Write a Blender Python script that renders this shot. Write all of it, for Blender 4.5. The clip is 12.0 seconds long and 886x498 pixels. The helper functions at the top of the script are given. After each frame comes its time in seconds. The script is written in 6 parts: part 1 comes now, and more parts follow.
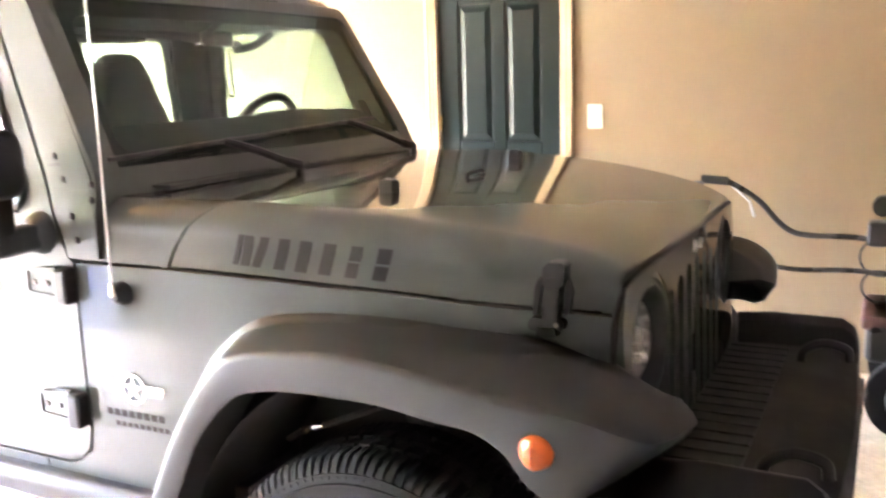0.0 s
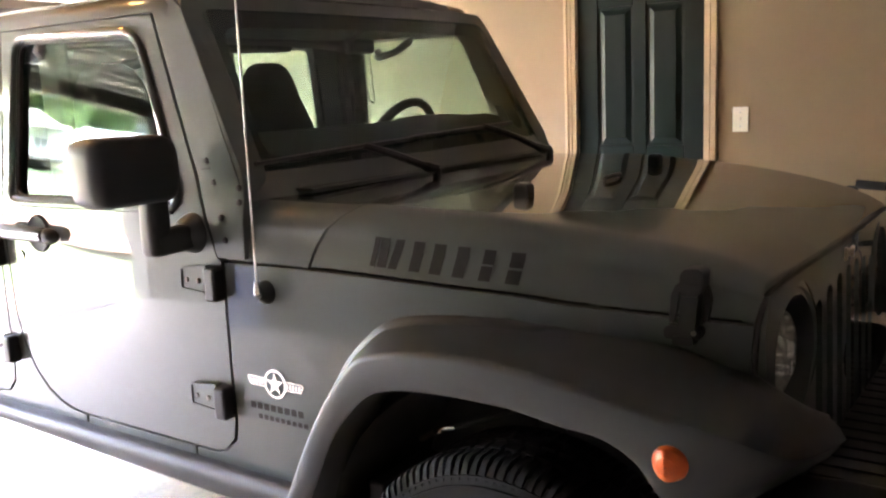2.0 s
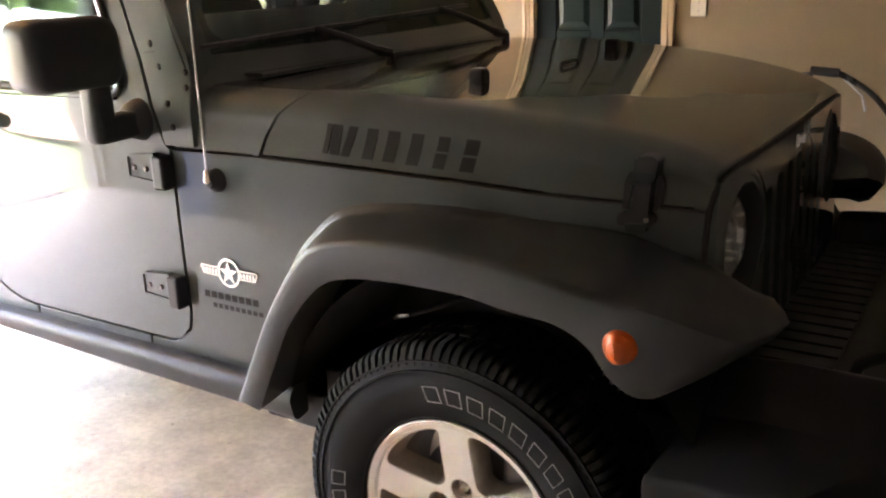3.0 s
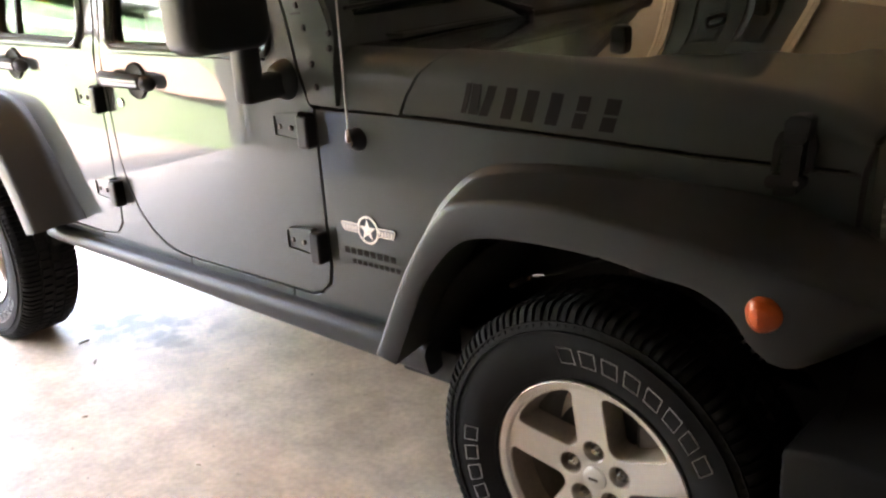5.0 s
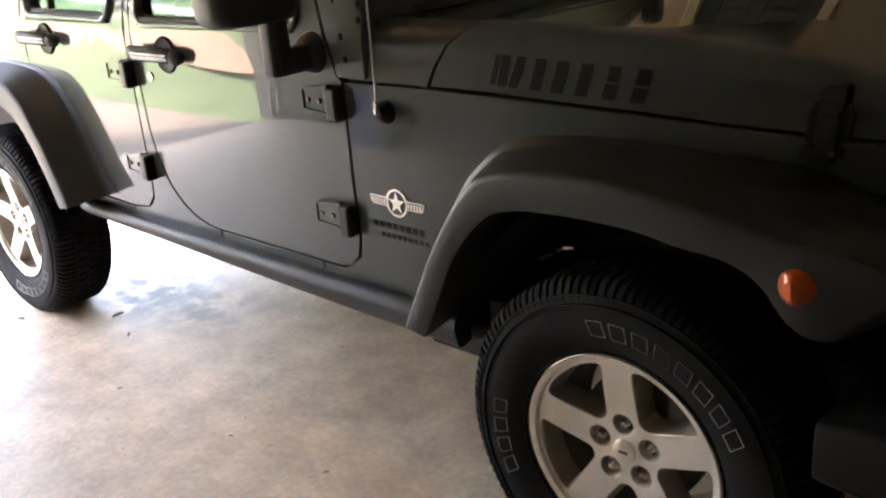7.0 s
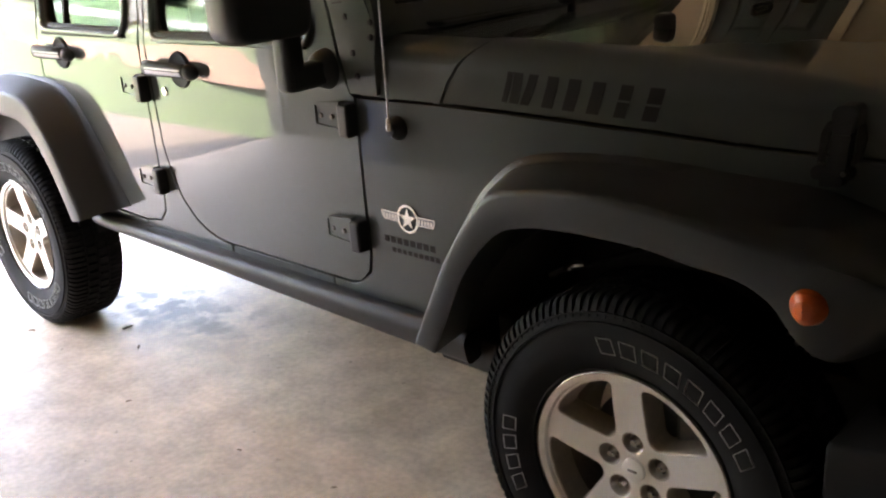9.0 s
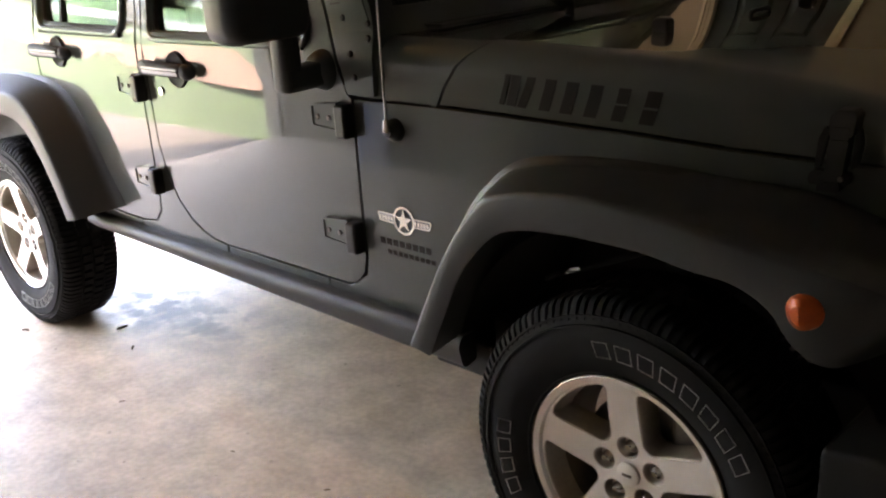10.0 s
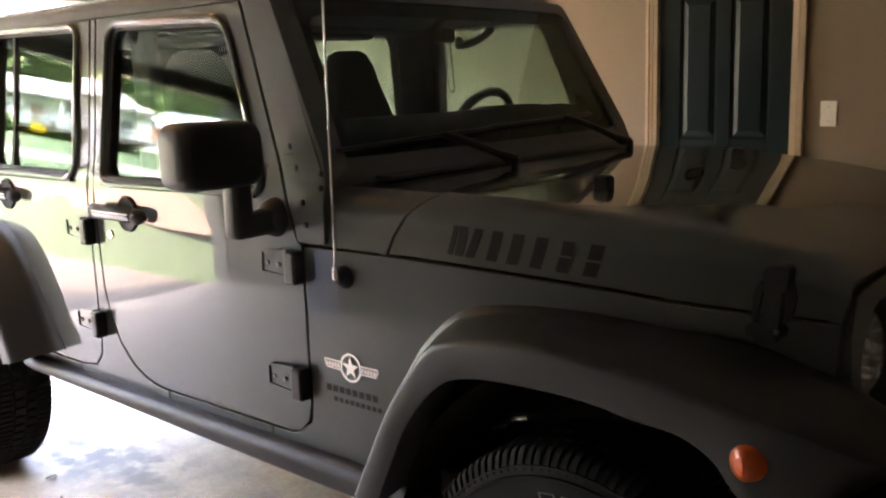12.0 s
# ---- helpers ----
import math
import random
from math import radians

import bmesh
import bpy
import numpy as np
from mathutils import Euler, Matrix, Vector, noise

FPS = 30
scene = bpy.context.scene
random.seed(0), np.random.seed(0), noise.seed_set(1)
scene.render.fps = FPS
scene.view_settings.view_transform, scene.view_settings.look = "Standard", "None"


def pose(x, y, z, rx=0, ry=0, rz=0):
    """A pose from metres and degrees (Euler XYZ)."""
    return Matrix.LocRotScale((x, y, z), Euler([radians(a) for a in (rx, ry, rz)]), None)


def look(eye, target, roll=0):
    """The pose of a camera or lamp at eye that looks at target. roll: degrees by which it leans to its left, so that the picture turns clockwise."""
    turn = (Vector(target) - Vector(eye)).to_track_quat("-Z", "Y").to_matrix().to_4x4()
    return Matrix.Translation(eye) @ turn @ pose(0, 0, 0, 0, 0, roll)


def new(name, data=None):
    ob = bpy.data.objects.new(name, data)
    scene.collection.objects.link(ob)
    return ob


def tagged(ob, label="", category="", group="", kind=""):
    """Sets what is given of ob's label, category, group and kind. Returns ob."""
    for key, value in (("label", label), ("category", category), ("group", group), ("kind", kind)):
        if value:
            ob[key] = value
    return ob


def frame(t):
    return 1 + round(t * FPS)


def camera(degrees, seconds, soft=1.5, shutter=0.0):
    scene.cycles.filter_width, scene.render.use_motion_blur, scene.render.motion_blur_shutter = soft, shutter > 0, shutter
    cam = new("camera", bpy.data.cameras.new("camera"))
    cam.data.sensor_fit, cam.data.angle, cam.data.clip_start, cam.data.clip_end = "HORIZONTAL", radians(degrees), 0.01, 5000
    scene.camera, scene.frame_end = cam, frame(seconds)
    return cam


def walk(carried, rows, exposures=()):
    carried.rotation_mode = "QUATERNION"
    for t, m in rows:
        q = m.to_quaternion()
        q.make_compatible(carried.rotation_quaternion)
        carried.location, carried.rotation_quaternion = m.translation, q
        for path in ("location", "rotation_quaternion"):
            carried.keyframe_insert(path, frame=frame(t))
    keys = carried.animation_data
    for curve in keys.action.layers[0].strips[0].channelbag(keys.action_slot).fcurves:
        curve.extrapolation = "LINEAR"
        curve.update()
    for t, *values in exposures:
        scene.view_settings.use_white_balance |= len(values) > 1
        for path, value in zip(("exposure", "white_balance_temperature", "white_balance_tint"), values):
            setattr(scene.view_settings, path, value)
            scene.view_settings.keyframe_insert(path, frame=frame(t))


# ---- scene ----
cam = camera(51.9, 12.0, 2.2, 0.5)
PATH = [
    (0, (0.898, -2.319, 1.534), (0.016, -0.562, 1.164), -1.7),
    (0.5, (0.908, -2.322, 1.532), (-0.123, -0.631, 1.251), -2.5),
    (1, (0.908, -2.322, 1.531), (-0.198, -0.679, 1.258), -2.7),
    (1.5, (0.905, -2.318, 1.53), (-0.22, -0.695, 1.213), -2.6),
    (2, (0.906, -2.318, 1.531), (-0.235, -0.712, 1.183), -2.5),
    (2.5, (0.903, -2.31, 1.531), (-0.203, -0.711, 1.057), -2.4),
    (3, (0.901, -2.304, 1.528), (-0.135, -0.699, 0.937), -2.1),
    (3.5, (0.901, -2.314, 1.533), (-0.247, -0.776, 0.968), -3.2),
    (3.7, (0.896, -2.312, 1.531), (-0.319, -0.807, 1.021), -3.2),
    (5.3, (0.896, -2.313, 1.529), (-0.371, -0.929, 0.838), -4.2),
    (5.5, (0.896, -2.311, 1.533), (-0.386, -0.946, 0.832), -4.5),
    (6, (0.895, -2.313, 1.528), (-0.394, -0.957, 0.821), -4.6),
    (6.5, (0.893, -2.309, 1.528), (-0.396, -0.956, 0.815), -4.6),
    (8.5, (0.894, -2.316, 1.526), (-0.417, -0.971, 0.839), -4.5),
    (9, (0.893, -2.316, 1.529), (-0.42, -0.968, 0.853), -4.2),
    (9.5, (0.891, -2.316, 1.524), (-0.418, -0.96, 0.855), -3.7),
    (10, (0.89, -2.313, 1.524), (-0.418, -0.957, 0.855), -3.6),
    (10.5, (0.889, -2.316, 1.52), (-0.414, -0.951, 0.856), -3.2),
    (11, (0.891, -2.313, 1.511), (-0.391, -0.898, 0.916), -2.2),
    (11.5, (0.898, -2.325, 1.53), (-0.336, -0.812, 1.095), -1.9),
    (12, (0.899, -2.33, 1.532), (-0.365, -0.824, 1.167), -1.8),
]
EXPOSURES = [(0, 9.7, 7000, 28), (0.5, 9.1, 6900, 28), (1.5, 8.2, 7000, 27), (2.5, 7.8, 7300, 27), (3.5, 7.8, 7600, 25), (5.5, 6.75, 7600, 22), (9.5, 6.3, 7600, 22), (12, 6.6, 7600, 26)]
walk(cam, [(t, look(eye, target, roll)) for t, eye, target, roll in PATH], EXPOSURES)


# ---- light ----
world = bpy.data.worlds.new("sky")
scene.world = world
world.use_nodes = True
wn = world.node_tree
sky = wn.nodes.new("ShaderNodeTexSky")
sky.sky_type = "NISHITA"
sky.sun_disc = False
SUN_EL, SUN_AZ = radians(52), radians(150)
sky.sun_elevation, sky.sun_rotation = SUN_EL, SUN_AZ
sky.air_density, sky.dust_density = 1.0, 5.0
wn.nodes["Background"].inputs["Strength"].default_value = 0.15
wn.links.new(sky.outputs["Color"], wn.nodes["Background"].inputs["Color"])
sun = new("sun", bpy.data.lights.new("sun", "SUN"))
sun.data.energy, sun.data.angle, sun.data.color = 1.0, radians(7), (1.0, 0.94, 0.85)
sun_way = Vector((math.sin(SUN_AZ) * math.cos(SUN_EL), math.cos(SUN_AZ) * math.cos(SUN_EL), math.sin(SUN_EL)))
sun.matrix_world = look(sun_way * 50, (0, 0, 0))


# ---- materials ----
def mat(name, color, rough=0.5, metal=0.0, coat=0.0, scale=8.0, vary=0.12, bump=0.0, bump_scale=60.0, bump_detail=5, rough_vary=0.08, second=None, emit=0.0, spec=0.5, per_piece=0.0):
    m = bpy.data.materials.new(name)
    m.use_nodes = True
    nt = m.node_tree
    n, l = nt.nodes, nt.links
    b = n["Principled BSDF"]
    co = n.new("ShaderNodeTexCoord")
    big = n.new("ShaderNodeTexNoise")
    big.inputs["Scale"].default_value, big.inputs["Detail"].default_value = scale, 6
    fine = n.new("ShaderNodeTexNoise")
    fine.inputs["Scale"].default_value, fine.inputs["Detail"].default_value = scale * 9, 4
    for t in (big, fine):
        l.new(co.outputs["Object"], t.inputs["Vector"])
    add = n.new("ShaderNodeMath")
    add.operation = "MULTIPLY_ADD"
    l.new(fine.outputs["Fac"], add.inputs[0])
    add.inputs[1].default_value = 0.45
    l.new(big.outputs["Fac"], add.inputs[2])
    rng = n.new("ShaderNodeMapRange")
    rng.inputs["From Min"].default_value, rng.inputs["From Max"].default_value = 0.45, 1.0
    l.new(add.outputs[0], rng.inputs["Value"])
    mix = n.new("ShaderNodeMix")
    mix.data_type = "RGBA"
    low = [c * (1 - vary) for c in color]
    high = second or [min(1, c * (1 + vary)) for c in color]
    mix.inputs["A"].default_value, mix.inputs["B"].default_value = (*low, 1), (*high, 1)
    l.new(rng.outputs["Result"], mix.inputs["Factor"])
    out = mix.outputs["Result"]
    if per_piece:
        inf, hsv, r2 = n.new("ShaderNodeObjectInfo"), n.new("ShaderNodeHueSaturation"), n.new("ShaderNodeMapRange")
        r2.inputs["To Min"].default_value, r2.inputs["To Max"].default_value = 1 - per_piece, 1 + per_piece
        l.new(inf.outputs["Random"], r2.inputs["Value"])
        l.new(r2.outputs["Result"], hsv.inputs["Value"])
        l.new(out, hsv.inputs["Color"])
        out = hsv.outputs["Color"]
    l.new(out, b.inputs["Base Color"])
    rr = n.new("ShaderNodeMapRange")
    rr.inputs["From Min"].default_value, rr.inputs["From Max"].default_value = 0.3, 0.7
    rr.inputs["To Min"].default_value, rr.inputs["To Max"].default_value = max(0.0, rough - rough_vary), min(1, rough + rough_vary)
    l.new(big.outputs["Fac"], rr.inputs["Value"])
    l.new(rr.outputs["Result"], b.inputs["Roughness"])
    b.inputs["Metallic"].default_value = metal
    b.inputs["Coat Weight"].default_value, b.inputs["Coat Roughness"].default_value = coat, 0.012
    b.inputs["Coat IOR"].default_value = 1.42
    b.inputs["Specular IOR Level"].default_value = spec
    if bump:
        bn, bt = n.new("ShaderNodeBump"), n.new("ShaderNodeTexNoise")
        bt.inputs["Scale"].default_value, bt.inputs["Detail"].default_value = bump_scale, bump_detail
        l.new(co.outputs["Object"], bt.inputs["Vector"])
        l.new(bt.outputs["Fac"], bn.inputs["Height"])
        bn.inputs["Strength"].default_value, bn.inputs["Distance"].default_value = 1.0, bump
        l.new(bn.outputs["Normal"], b.inputs["Normal"])
    if emit:
        b.inputs["Emission Color"].default_value, b.inputs["Emission Strength"].default_value = (*color, 1), emit
    return m


def glass(name, tint, ior=1.5):
    m = bpy.data.materials.new(name)
    m.use_nodes = True
    n, l = m.node_tree.nodes, m.node_tree.links
    n.remove(n["Principled BSDF"])
    gl = n.new("ShaderNodeBsdfGlass")
    gl.inputs["Color"].default_value = (*[c ** 0.5 for c in tint], 1)
    gl.inputs["Roughness"].default_value, gl.inputs["IOR"].default_value = 0.0, ior
    l.new(gl.outputs[0], n["Material Output"].inputs["Surface"])
    return m


PAINT = mat("grey_green_car_paint", (0.062, 0.071, 0.067), 0.42, 0.0, 1.0, scale=3, vary=0.05, bump=0.00025, bump_scale=2.2, bump_detail=0.6, rough_vary=0.04, spec=0.1)
PLASTIC = mat("charcoal_grained_plastic", (0.022, 0.022, 0.023), 0.55, vary=0.12, scale=5)
FLARE = mat("grey_flare_plastic", (0.021, 0.0225, 0.023), 0.5, spec=0.42, rough_vary=0.05, vary=0.12, scale=5)
BUMPERPLASTIC = mat("dark_bumper_plastic", (0.012, 0.0115, 0.0115), 0.6, spec=0.2, vary=0.15, scale=6)
BLACK = mat("black_plastic", (0.014, 0.014, 0.015), 0.42, vary=0.2, spec=0.3)
SEAL = mat("black_rubber_seal", (0.012, 0.012, 0.012), 0.7, vary=0.2)
RUBBER = mat("tyre_rubber", (0.0052, 0.0049, 0.0049), 0.78, spec=0.22, bump=0.0002, bump_scale=160, vary=0.3, scale=12)
ALLOY = mat("silver_painted_alloy", (0.76, 0.73, 0.68), 0.38, 0.65, 0.2, scale=9, vary=0.05, rough_vary=0.04)
# Two browner, darker alloys for the recessed parts of the wheel.
ALLOY_DARK = mat("brake_dusted_alloy", (0.13, 0.105, 0.085), 0.5, 0.5, scale=14, vary=0.3)
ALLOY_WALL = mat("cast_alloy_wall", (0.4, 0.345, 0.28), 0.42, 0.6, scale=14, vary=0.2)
STEEL = mat("dull_steel", (0.16, 0.15, 0.14), 0.5, 0.8, scale=18, vary=0.3, bump=0.0002, bump_scale=120)
CHROME = mat("bright_chrome", (0.6, 0.6, 0.59), 0.16, 1.0, vary=0.04)
GRIPMETAL = mat("satin_handle_metal", (0.2, 0.2, 0.205), 0.3, 0.9, vary=0.05, rough_vary=0.0)
WHITELINE = mat("white_letter_outline", (0.5, 0.49, 0.46), 0.6, vary=0.15, scale=40)
DECAL = mat("matte_black_decal", (0.02, 0.019, 0.018), 0.75, spec=0.15, vary=0.15, scale=30)
EMBLEM = mat("satin_silver_emblem", (0.7, 0.69, 0.66), 0.2, 0.9, rough_vary=0.03, vary=0.1, scale=40)
PALEMARK = mat("pale_emblem_paint", (0.75, 0.72, 0.66), 0.4, vary=0.08, scale=40)
DARKFILL = mat("dark_emblem_fill", (0.03, 0.03, 0.032), 0.4, vary=0.1)
ORANGE = mat("amber_lens", (0.55, 0.085, 0.006), 0.35, coat=0.15, vary=0.18, scale=60, bump=0.0001, bump_scale=240)
CLOTH = mat("black_seat_cloth", (0.03, 0.03, 0.031), 0.85, bump=0.001, bump_scale=300, vary=0.25, scale=20)
PRINT = mat("pale_seat_print", (0.13, 0.13, 0.13), 0.8, vary=0.2, scale=40)
DASH = mat("dark_dashboard_plastic", (0.03, 0.029, 0.029), 0.6, bump=0.00008, bump_scale=350, vary=0.15)
SHEETGLASS = glass("green_tinted_windscreen", (0.5, 0.64, 0.61))
DOORGLASS = glass("tinted_side_window", (0.6, 0.78, 0.74), 1.34)
PRIVACY = glass("tinted_rear_window", (0.55, 0.72, 0.68), 1.34)
LENS = glass("clear_lamp_lens", (0.95, 0.95, 0.95), 1.12)
REFLECTOR = mat("lamp_reflector", (0.92, 0.9, 0.86), 0.2, 0.9, vary=0.05, rough_vary=0.0, bump=0.016, bump_scale=42, bump_detail=0)
WALLPAINT = mat("beige_wall_paint", (0.25, 0.18, 0.104), 0.75, vary=0.04, scale=1.4, bump=0.0003, bump_scale=90)
CEILPAINT = mat("cream_ceiling_paint", (0.42, 0.39, 0.345), 0.85, vary=0.04, scale=2, bump=0.001, bump_scale=120)
BROWNWALL = mat("brown_board_wall", (0.1, 0.076, 0.053), 0.8, vary=0.25, scale=2.0, bump=0.001, bump_scale=60)
# Dark finish chosen for the unseen east wall, to cut light bounced inside.
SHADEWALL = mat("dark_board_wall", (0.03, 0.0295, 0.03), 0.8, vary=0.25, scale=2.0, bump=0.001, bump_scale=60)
GREYHEAD = mat("grey_header_paint", (0.34, 0.29, 0.225), 0.6, vary=0.08, scale=3, bump=0.0003, bump_scale=70)
BLUEBIN = mat("blue_bin_plastic", (0.028, 0.05, 0.115), 0.4, vary=0.1, scale=6)
TRIM = mat("cream_trim_paint", (0.5, 0.37, 0.225), 0.4, vary=0.06, scale=6, bump=0.0003, bump_scale=60)
GREENDOOR = mat("dark_green_door_paint", (0.0065, 0.0135, 0.0128), 0.36, spec=0.18, rough_vary=0.05, vary=0.15, scale=5, bump=0.0001, bump_scale=140)
BRASS = mat("brass", (0.65, 0.45, 0.18), 0.3, 0.95, vary=0.15, scale=30)
SWITCHP = mat("ivory_switch_plastic", (0.8, 0.75, 0.64), 0.45, vary=0.04)
OVERHEAD = mat("white_ribbed_door_steel", (0.55, 0.535, 0.5), 0.4, vary=0.08, scale=4, bump=0.0002, bump_scale=80)
GALV = mat("galvanised_steel", (0.5, 0.5, 0.49), 0.4, 0.9, vary=0.2, scale=20)
JAMBWOOD = mat("brown_jamb_wood", (0.36, 0.24, 0.15), 0.6, vary=0.2, scale=7, bump=0.001, bump_scale=60)
BULBGLASS = mat("frosted_bulb", (0.85, 0.83, 0.76), 0.3, vary=0.03)
OPENERLAMP = mat("amber_lamp_cover", (1.0, 0.55, 0.17), 0.4, vary=0.02, emit=1.3)
GRASS = mat("lawn_grass", (0.025, 0.062, 0.018), 0.9, vary=0.3, scale=1.2, second=(0.04, 0.082, 0.025), bump=0.03, bump_scale=35)
DRIVE = mat("driveway_concrete", (0.075, 0.066, 0.055), 0.8, vary=0.18, scale=0.9, bump=0.004, bump_scale=40)
SOIL = mat("pinkish_bare_soil", (0.15, 0.1, 0.067), 0.95, vary=0.2, scale=1.6, bump=0.03, bump_scale=25)
ROAD = mat("pale_asphalt", (0.2, 0.195, 0.19), 0.85, vary=0.15, scale=0.7, bump=0.006, bump_scale=60)
SIDING = mat("white_siding", (0.66, 0.66, 0.64), 0.6, vary=0.05, scale=1)
SHINGLE = mat("grey_shingle_roof", (0.22, 0.21, 0.2), 0.85, vary=0.2, scale=4, bump=0.01, bump_scale=20)
SHINGLE2 = mat("blue_grey_shingle_roof", (0.27, 0.32, 0.38), 0.85, vary=0.2, scale=4, bump=0.01, bump_scale=20)
BRICK = mat("red_brick", (0.36, 0.17, 0.12), 0.85, vary=0.25, scale=5, bump=0.006, bump_scale=30)
WINDARK = mat("dark_house_window", (0.05, 0.06, 0.07), 0.1, vary=0.2)
LEAF = mat("green_leaves", (0.1, 0.17, 0.05), 0.7, vary=0.35, scale=0.6, second=(0.2, 0.29, 0.1))
BLOSSOM = mat("pale_blossom_leaves", (0.5, 0.55, 0.38), 0.7, vary=0.3, scale=2)
YELLOW = mat("yellow_flowers", (0.75, 0.55, 0.03), 0.8, vary=0.2, scale=6)
BARK = mat("tree_bark", (0.16, 0.11, 0.075), 0.9, vary=0.3, scale=6, bump=0.02, bump_scale=20)
WHITECAR = mat("white_car_paint", (0.8, 0.8, 0.8), 0.3, coat=1.0, vary=0.02)
DRYLEAF = mat("dry_leaf", (0.16, 0.1, 0.05), 0.8, vary=0.3, scale=60)
GRIP = mat("black_foam_grip", (0.02, 0.02, 0.02), 0.8, vary=0.2, bump=0.0002, bump_scale=200)
TUBEBLACK = mat("black_enamel_tube", (0.02, 0.019, 0.018), 0.3, vary=0.15)
RUSTRED = mat("dull_brown_red_enamel", (0.09, 0.035, 0.028), 0.45, vary=0.25, scale=14)


def floor_material():
    """Sealed concrete: pale, cloudy, with an oil stain by the back wheel."""
    m = mat("sealed_concrete_floor", (0.6, 0.455, 0.31), 0.6, coat=0.0, spec=0.22, vary=0.22, scale=1.1, second=(0.74, 0.6, 0.44), bump=0.0016, bump_scale=16, rough_vary=0.1)
    n, l = m.node_tree.nodes, m.node_tree.links
    b = n["Principled BSDF"]
    co = n.new("ShaderNodeTexCoord")
    was = b.inputs["Base Color"].links[0].from_socket
    for place, size, colour, power in (((-2.68, -0.48, 0), (0.5, 0.32, 1), (0.07, 0.058, 0.048), 1.0), ((-2.35, -0.45, 0), (0.5, 0.3, 1), (0.2, 0.16, 0.12), 0.6)):
        mp = n.new("ShaderNodeMapping")
        mp.vector_type = "TEXTURE"
        mp.inputs["Location"].default_value, mp.inputs["Scale"].default_value = place, size
        l.new(co.outputs["Object"], mp.inputs["Vector"])
        gr = n.new("ShaderNodeTexGradient")
        gr.gradient_type = "SPHERICAL"
        l.new(mp.outputs["Vector"], gr.inputs["Vector"])
        nz = n.new("ShaderNodeTexNoise")
        nz.inputs["Scale"].default_value, nz.inputs["Detail"].default_value = 9, 10
        l.new(co.outputs["Object"], nz.inputs["Vector"])
        mr = n.new("ShaderNodeMapRange")
        mr.inputs["From Min"].default_value, mr.inputs["From Max"].default_value = 0.42, 0.62
        l.new(nz.outputs["Fac"], mr.inputs["Value"])
        mu = n.new("ShaderNodeMath")
        mu.operation = "MULTIPLY"
        l.new(gr.outputs["Fac"], mu.inputs[0])
        l.new(mr.outputs["Result"], mu.inputs[1])
        mu2 = n.new("ShaderNodeMath")
        mu2.operation, mu2.use_clamp = "MULTIPLY", True
        mu2.inputs[1].default_value = power * 2
        l.new(mu.outputs[0], mu2.inputs[0])
        mx = n.new("ShaderNodeMix")
        mx.data_type = "RGBA"
        l.new(mu2.outputs[0], mx.inputs["Factor"])
        l.new(was, mx.inputs["A"])
        mx.inputs["B"].default_value = (*colour, 1)
        was = mx.outputs["Result"]
    # dark specks and pits
    vo = n.new("ShaderNodeTexNoise")
    vo.inputs["Scale"].default_value, vo.inputs["Detail"].default_value = 26, 3
    l.new(co.outputs["Object"], vo.inputs["Vector"])
    mr = n.new("ShaderNodeMapRange")
    mr.inputs["From Min"].default_value, mr.inputs["From Max"].default_value, mr.inputs["To Max"].default_value = 0.69, 0.76, 0.55
    l.new(vo.outputs["Fac"], mr.inputs["Value"])
    mx = n.new("ShaderNodeMix")
    mx.data_type = "RGBA"
    l.new(mr.outputs["Result"], mx.inputs["Factor"])
    l.new(was, mx.inputs["A"])
    mx.inputs["B"].default_value = (0.14, 0.11, 0.085, 1)
    # fine mottling of the trowelled surface
    was = mx.outputs["Result"]
    for size, low, high in ((42, 0.9, 1.07), (6, 0.84, 1.12)):
        nz = n.new("ShaderNodeTexNoise")
        nz.inputs["Scale"].default_value, nz.inputs["Detail"].default_value = size, 8
        l.new(co.outputs["Object"], nz.inputs["Vector"])
        mr = n.new("ShaderNodeMapRange")
        mr.inputs["From Min"].default_value, mr.inputs["From Max"].default_value = 0.35, 0.65
        mr.inputs["To Min"].default_value, mr.inputs["To Max"].default_value = low, high
        l.new(nz.outputs["Fac"], mr.inputs["Value"])
        hs = n.new("ShaderNodeHueSaturation")
        l.new(mr.outputs["Result"], hs.inputs["Value"])
        l.new(was, hs.inputs["Color"])
        was = hs.outputs["Color"]
    l.new(was, b.inputs["Base Color"])
    return m


FLOOR = floor_material()


# ---- building helpers ----
def part(name, bm, material, parent=None, label="", bevel=0.0, sharp=35, segs=2):
    """Links a bmesh as one mesh object under a thing or a part."""
    me = bpy.data.meshes.new(name)
    bmesh.ops.recalc_face_normals(bm, faces=bm.faces)
    bm.to_mesh(me)
    bm.free()
    me.shade_smooth()
    me.set_sharp_from_angle(angle=radians(sharp))
    me.materials.append(material)
    ob = new(name, me)
    if parent:
        ob.parent = parent
    if label:
        ob["label"] = label
    if bevel:
        mod = ob.modifiers.new("bevel", "BEVEL")
        mod.width, mod.segments, mod.limit_method, mod.angle_limit = bevel, segs, "ANGLE", radians(38)
        mod.harden_normals = True
    return ob


def thing(name, label, category, group="", kind=""):
    return tagged(new(name), label, category, group, kind)


def box(bm, x0, x1, y0, y1, z0, z1, m=None):
    v = [bm.verts.new((x, y, z)) for x in (x0, x1) for y in (y0, y1) for z in (z0, z1)]
    for f in ((0, 1, 3, 2), (4, 6, 7, 5), (0, 4, 5, 1), (2, 3, 7, 6), (0, 2, 6, 4), (1, 5, 7, 3)):
        bm.faces.new([v[i] for i in f])
    if m:
        bmesh.ops.transform(bm, matrix=m, verts=v)
    return bm


